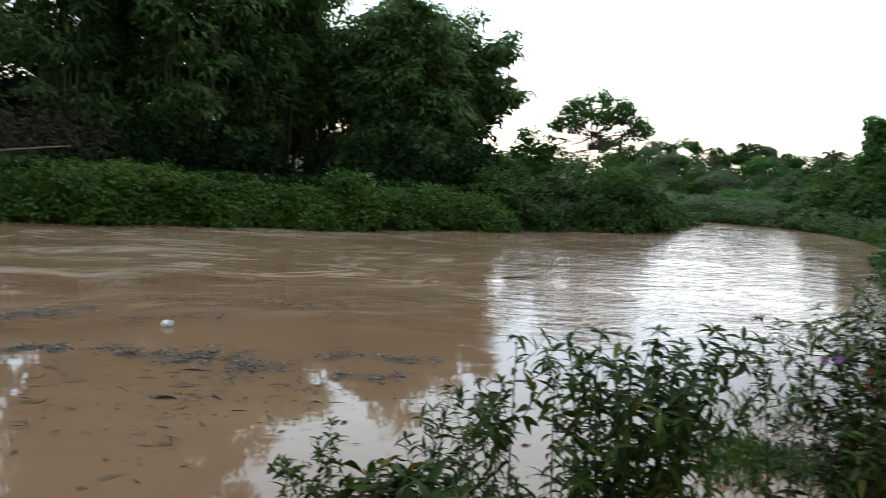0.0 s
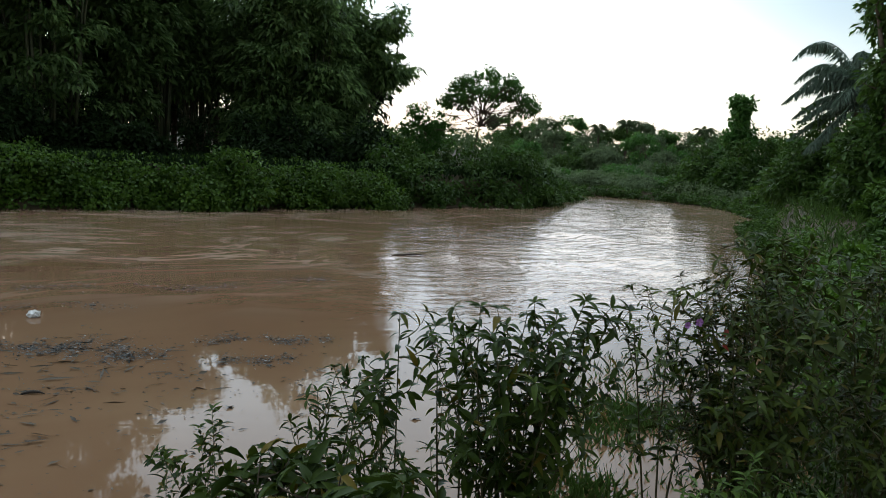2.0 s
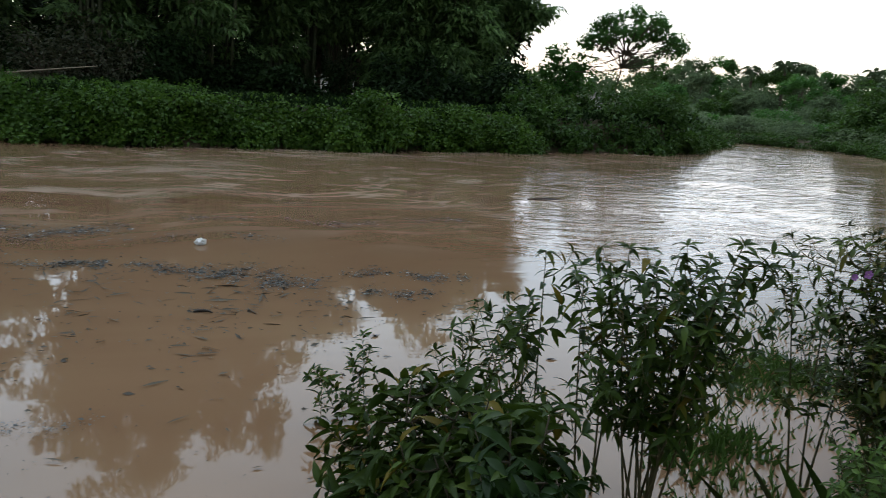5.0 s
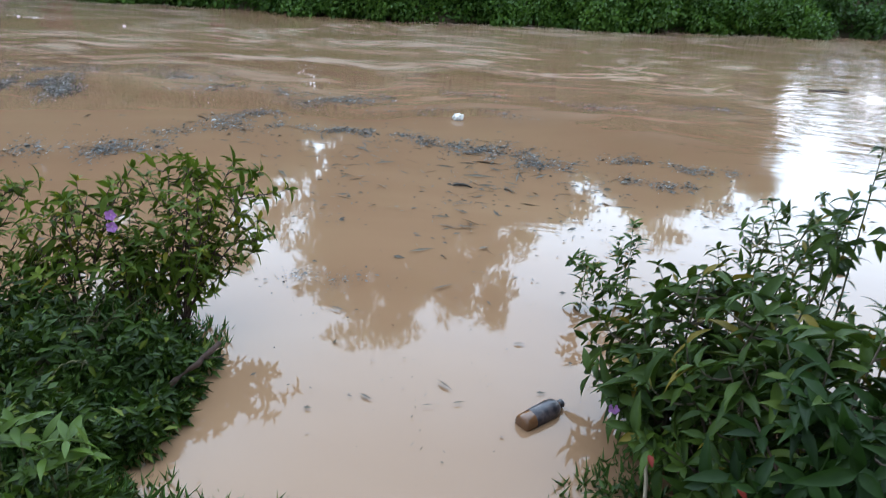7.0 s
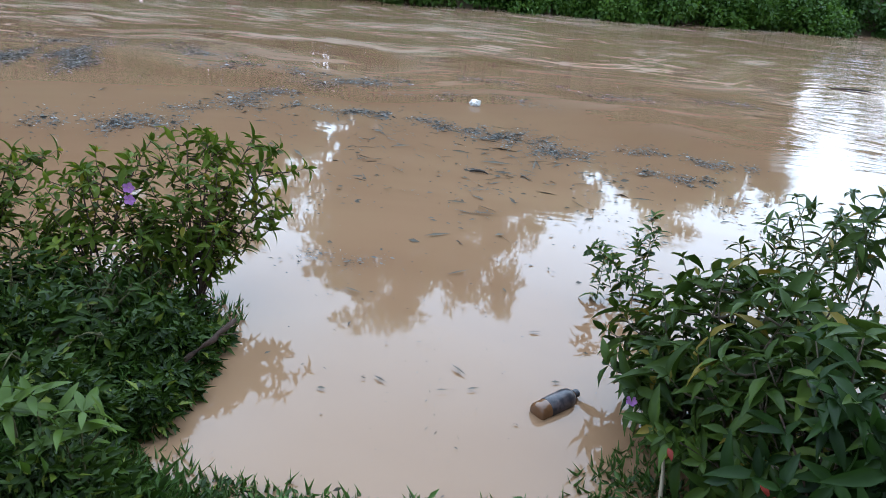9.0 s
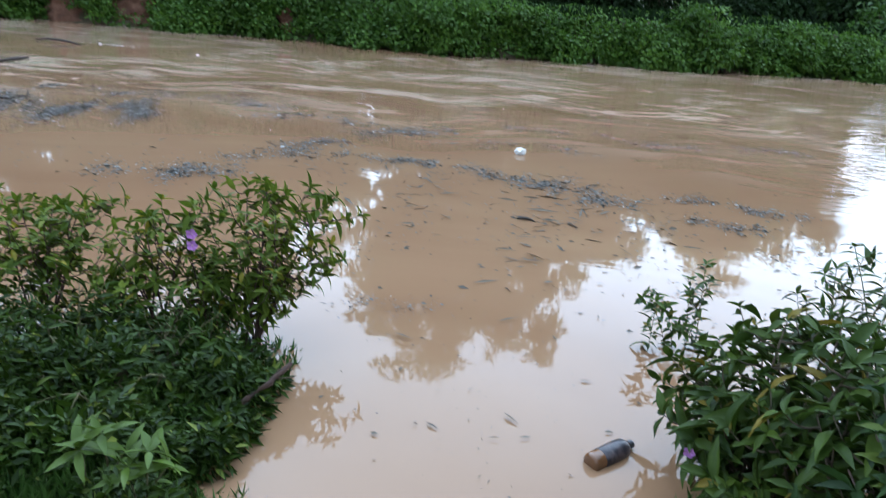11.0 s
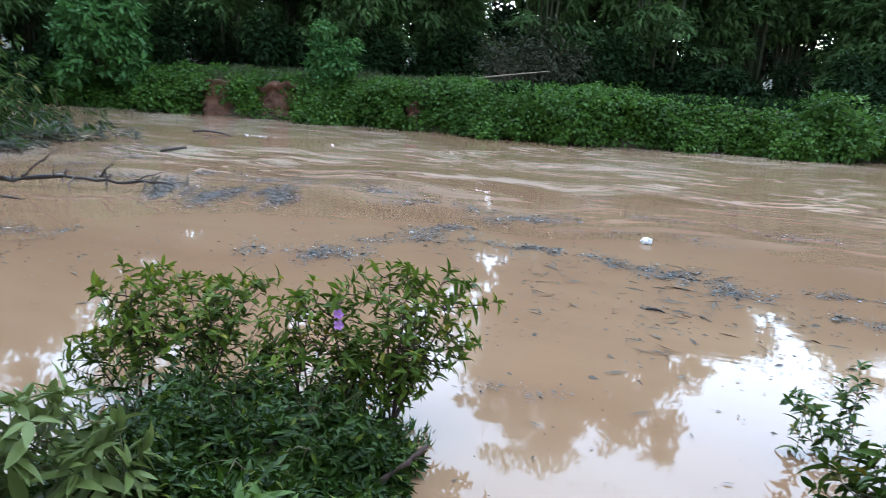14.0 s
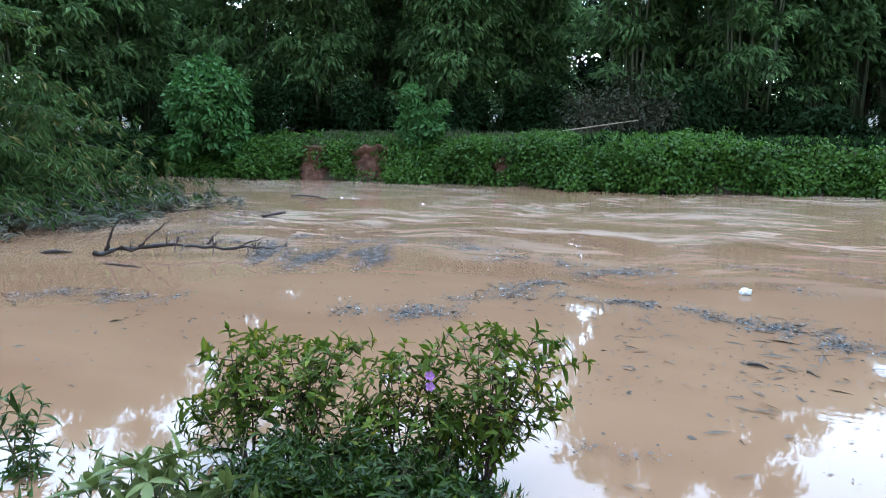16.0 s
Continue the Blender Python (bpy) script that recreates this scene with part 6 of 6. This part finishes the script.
# the dead branch, its side shoots standing up
trunk_line = [(-9.05, 3.4, 0.03), (-8.75, 3.72, 0.07), (-8.35, 4.08, 0.13), (-7.95, 4.35, 0.11), (-7.55, 4.67, 0.09), (-7.2, 4.85, 0.13)]
driftwood("dead_branch", *gnarl(trunk_line, [0.030, 0.028, 0.022, 0.018, 0.013, 0.006], 0.016, 15), "black dead branch half sunk with bare shoots standing up",
          [gnarl(*shoot, 0.010, 16 + i, 2) for i, shoot in enumerate([(bend((-8.95, 3.5, 0.05), (-8.9, 3.55, 0.3), (-8.72, 3.62, 0.48), 4), [0.02325, 0.02015, 0.0155, 0.01162, 0.0062]),
           (bend((-8.7, 3.8, 0.1), (-8.5, 3.9, 0.3), (-8.3, 4.05, 0.46), 4), [0.0186, 0.0155, 0.0124, 0.0093, 0.00465]),
           (bend((-8.0, 4.3, 0.14), (-7.95, 4.38, 0.25), (-7.82, 4.42, 0.36), 4), [0.0155, 0.0124, 0.0093, 0.006975, 0.003875]),
           (bend((-7.7, 4.55, 0.12), (-7.5, 4.6, 0.2), (-7.35, 4.7, 0.24), 4), [0.01085, 0.0093, 0.00775, 0.005425, 0.0031]),
           (bend((-7.62, 4.6, 0.1), (-7.55, 4.55, 0.0), (-7.5, 4.4, -0.2), 3), [0.01085, 0.0093, 0.00775, 0.0062]),
           (bend((-8.4, 4.0, 0.14), (-8.35, 3.98, 0.2), (-8.36, 4.0, 0.27), 3), [0.0093, 0.00775, 0.0062, 0.0031]),
           *[(bend(trunk_line[k], Vector(trunk_line[k]) + Vector((dx * 0.5, dy * 0.5, dz * 0.6)), Vector(trunk_line[k]) + Vector((dx, dy, dz)), 3), [0.010, 0.008, 0.006, 0.003])
             for k, dx, dy, dz in ((1, -0.03, 0.05, 0.10), (2, 0.07, 0.03, 0.09), (3, 0.05, 0.07, 0.09), (4, -0.05, 0.03, 0.12), (4, 0.02, -0.08, 0.06), (5, -0.03, 0.05, 0.07), (5, 0.06, -0.03, -0.05), (1, 0.1, 0.0, -0.05), (1, 0.08, -0.05, 0.14), (2, -0.05, 0.08, 0.12), (3, 0.10, -0.08, -0.1), (3, -0.06, 0.02, 0.16), (4, 0.05, 0.06, 0.10), (4, 0.12, -0.04, -0.08), (2, 0.12, -0.1, -0.1))],
           (bend((-8.2, 4.15, 0.14), (-8.1, 4.0, 0.1), (-7.95, 3.9, 0.0), 3), [0.01085, 0.0093, 0.006975, 0.00465])])])
driftwood("floating_log", bend((-10.23, 6.6, 0.015), (-10.17, 6.8, 0.035), (-10.12, 7.0, 0.05), 4), [0.02, 0.024, 0.026, 0.025, 0.02], "short black log floating in the current")
driftwood("floating_log", bend((-9.75, 3.05, 0.0), (-9.58, 3.15, 0.05), (-9.4, 3.28, 0.02), 4), [0.012, 0.022, 0.028, 0.02, 0.01], "short black log floating near the dead branch")
driftwood("floating_stick", bend((-12.2, 8.68, 0.02), (-11.75, 8.75, 0.10), (-11.28, 8.85, 0.0), 4), [0.014, 0.02, 0.02, 0.018, 0.01], "dark stick carried along by the current")
driftwood("floating_stick", bend((1.0, 10.8, 0.0), (1.3, 10.9, 0.03), (1.55, 10.9, 0.01), 4), [0.008, 0.014, 0.014, 0.012, 0.006], "dark stick carried along by the current")
driftwood("floating_stick", bend((-8.5, 3.25, 0.0), (-8.2, 3.35, 0.03), (-7.95, 3.45, 0.0), 4), [0.006, 0.01, 0.01, 0.009, 0.005], "thin stick lying in the water by the branch")
driftwood("broken_twig", [(-1.87, 1.70, 0.0), (-1.84, 1.715, 0.07), (-1.80, 1.735, 0.118), (-1.775, 1.775, 0.142), (-1.762, 1.815, 0.150), (-1.766, 1.845, 0.160), (-1.760, 1.875, 0.163), (-1.757, 1.93, 0.175)],
          [0.008, 0.008, 0.011, 0.008, 0.012, 0.008, 0.011, 0.009],
          "broken brown twig jutting from the weeds", [(bend((-1.762, 1.84, 0.155), (-1.735, 1.87, 0.15), (-1.72, 1.90, 0.145), 2), [0.003, 0.0025, 0.002])], TWIG)
driftwood("floating_leaf_stalk", bend((-1.8, 4.6, 0.004), (-1.73, 4.62, 0.03), (-1.66, 4.6, 0.008), 4), [0.006, 0.010, 0.012, 0.008, 0.003], "small dark scrap of wood floating in the bay")


# the white scrap of foam plastic
FOAM, n, l, b = material("white_foam", 0.7, 0.3)
l.new(mix_rgb(n, l, ramp(n, l, noise_fac(n, l, 25.0, 4.0), 0.35, 0.7), (0.62, 0.60, 0.55), (0.82, 0.81, 0.78)), b.inputs["Base Color"])


def foam_scrap(at, size):
    bm = bmesh.new()
    bmesh.ops.create_icosphere(bm, subdivisions=3, radius=1)
    for v in bm.verts:
        d = v.co.normalized()
        k = 1 + 0.55 * noise.noise(d * 1.9 + Vector((3, 1, 2))) + 0.40 * noise.noise(d * 4.3)
        v.co = Vector((d.x * 1.0, d.y * 0.7, d.z * 0.75)) * k * size
    me = bpy.data.meshes.new("foam_scrap")
    bm.to_mesh(me)
    bm.free()
    me.materials.append(FOAM)
    ob = tagged(new("foam_scrap", me), "white crumpled scrap of foam plastic afloat", "litter")
    ob.location = at


foam_scrap((-2.45, 6.5, 0.025), 0.05)
foam_scrap((-9.3, 9.49, 0.004), 0.025)
foam_scrap((-11.25, 9.2, 0.004), 0.03)
flotsam(-11.2, 9.2, 0.5, 0.1, 14, 50, 961, 0.015, 0.04, "thin trail of pale foam on the current", FOAM)

# the bottle
PLASTIC, n, l, b = material("clear_amber_plastic", 0.12, 0.5)
l.new(mix_rgb(n, l, noise_fac(n, l, 30.0, 3.0), (0.075, 0.032, 0.013), (0.17, 0.078, 0.034)), b.inputs["Base Color"])
SLEEVE, n, l, b = material("dark_sleeve", 0.35, 0.5)
l.new(mix_rgb(n, l, ramp(n, l, noise_fac(n, l, 34.0, 4.0), 0.42, 0.66), (0.018, 0.014, 0.018), (0.085, 0.062, 0.06)), b.inputs["Base Color"])
CAP, n, l, b = material("dark_cap", 0.4, 0.5)
l.new(mix_rgb(n, l, noise_fac(n, l, 60.0, 2.0), (0.015, 0.014, 0.018), (0.04, 0.035, 0.04)), b.inputs["Base Color"])


def turned(name, profile, mat, sides=24):
    """A round body about +Y: (distance along, radius)."""
    verts, faces = [], []
    for y, rad in profile:
        for k in range(sides):
            a = 2 * math.pi * k / sides
            verts.append((math.cos(a) * rad, y, math.sin(a) * rad))
    for j in range(len(profile) - 1):
        for k in range(sides):
            a, b2 = j * sides + k, j * sides + (k + 1) % sides
            faces.append((a, a + sides, b2 + sides, b2))
    faces.append(tuple(range(sides)))
    faces.append(tuple(range(len(verts) - 1, len(verts) - sides - 1, -1)))
    return mesh_of(name, verts, faces, mat, True)


bottle = thing("plastic_bottle", (-0.640, 2.150, 0.010), "half-full plastic bottle with a dark sleeve floating in shallow water", "bottle")
bottle.rotation_euler = (radians(2), 0, radians(-30))
bottle.scale = (0.92, 0.92, 0.92)
part("body", turned("body", [(y, rad * 1.05) for y, rad in [(0.0, 0.026), (0.004, 0.034), (0.012, 0.038), (0.06, 0.038), (0.075, 0.0365), (0.09, 0.038), (0.16, 0.038), (0.185, 0.034), (0.203, 0.022), (0.212, 0.014), (0.222, 0.014)]], PLASTIC), bottle)
part("sleeve", turned("sleeve", [(y, rad * 1.056) for y, rad in [(0.056, 0.0375), (0.058, 0.0395), (0.16, 0.0395), (0.187, 0.0352), (0.2, 0.026), (0.2015, 0.0225)]], SLEEVE), bottle, "torn dark sleeve")
part("cap", turned("cap", [(0.214, 0.012), (0.215, 0.0165), (0.219, 0.0175), (0.234, 0.0172), (0.237, 0.0155), (0.2375, 0.004)], CAP, 20), bottle, "dark screw cap")


# dry stalks and twigs under the big-leaved shrub
def dry_stalk(points, thick, mat, label):
    tagged(new("dry_stalk", tubes("dry_stalk", [(points, [thick * (1.1 - 0.1 * k) for k in range(len(points))])], mat, 6)), label, "stalk")


dry_stalk([(-0.17, 1.83, 0.0), (-0.18, 1.87, 0.06), (-0.190, 1.90, 0.13), (-0.212, 1.95, 0.20)], 0.007, PALE_WOOD, "pale dry stalk standing at the water's edge")
dry_stalk([(0.2, 1.66, 0.06), (0.14, 1.62, 0.36), (0.09, 1.64, 0.47), (0.03, 1.75, 0.53)], 0.0035, TWIG, "thin red-brown dry twig leaning out of the shrub")
dry_stalk([(0.1, 1.7, 0.08), (0.04, 1.66, 0.38), (-0.04, 1.68, 0.36), (-0.17, 1.82, 0.31)], 0.003, TWIG, "thin red-brown dry twig leaning out of the shrub")
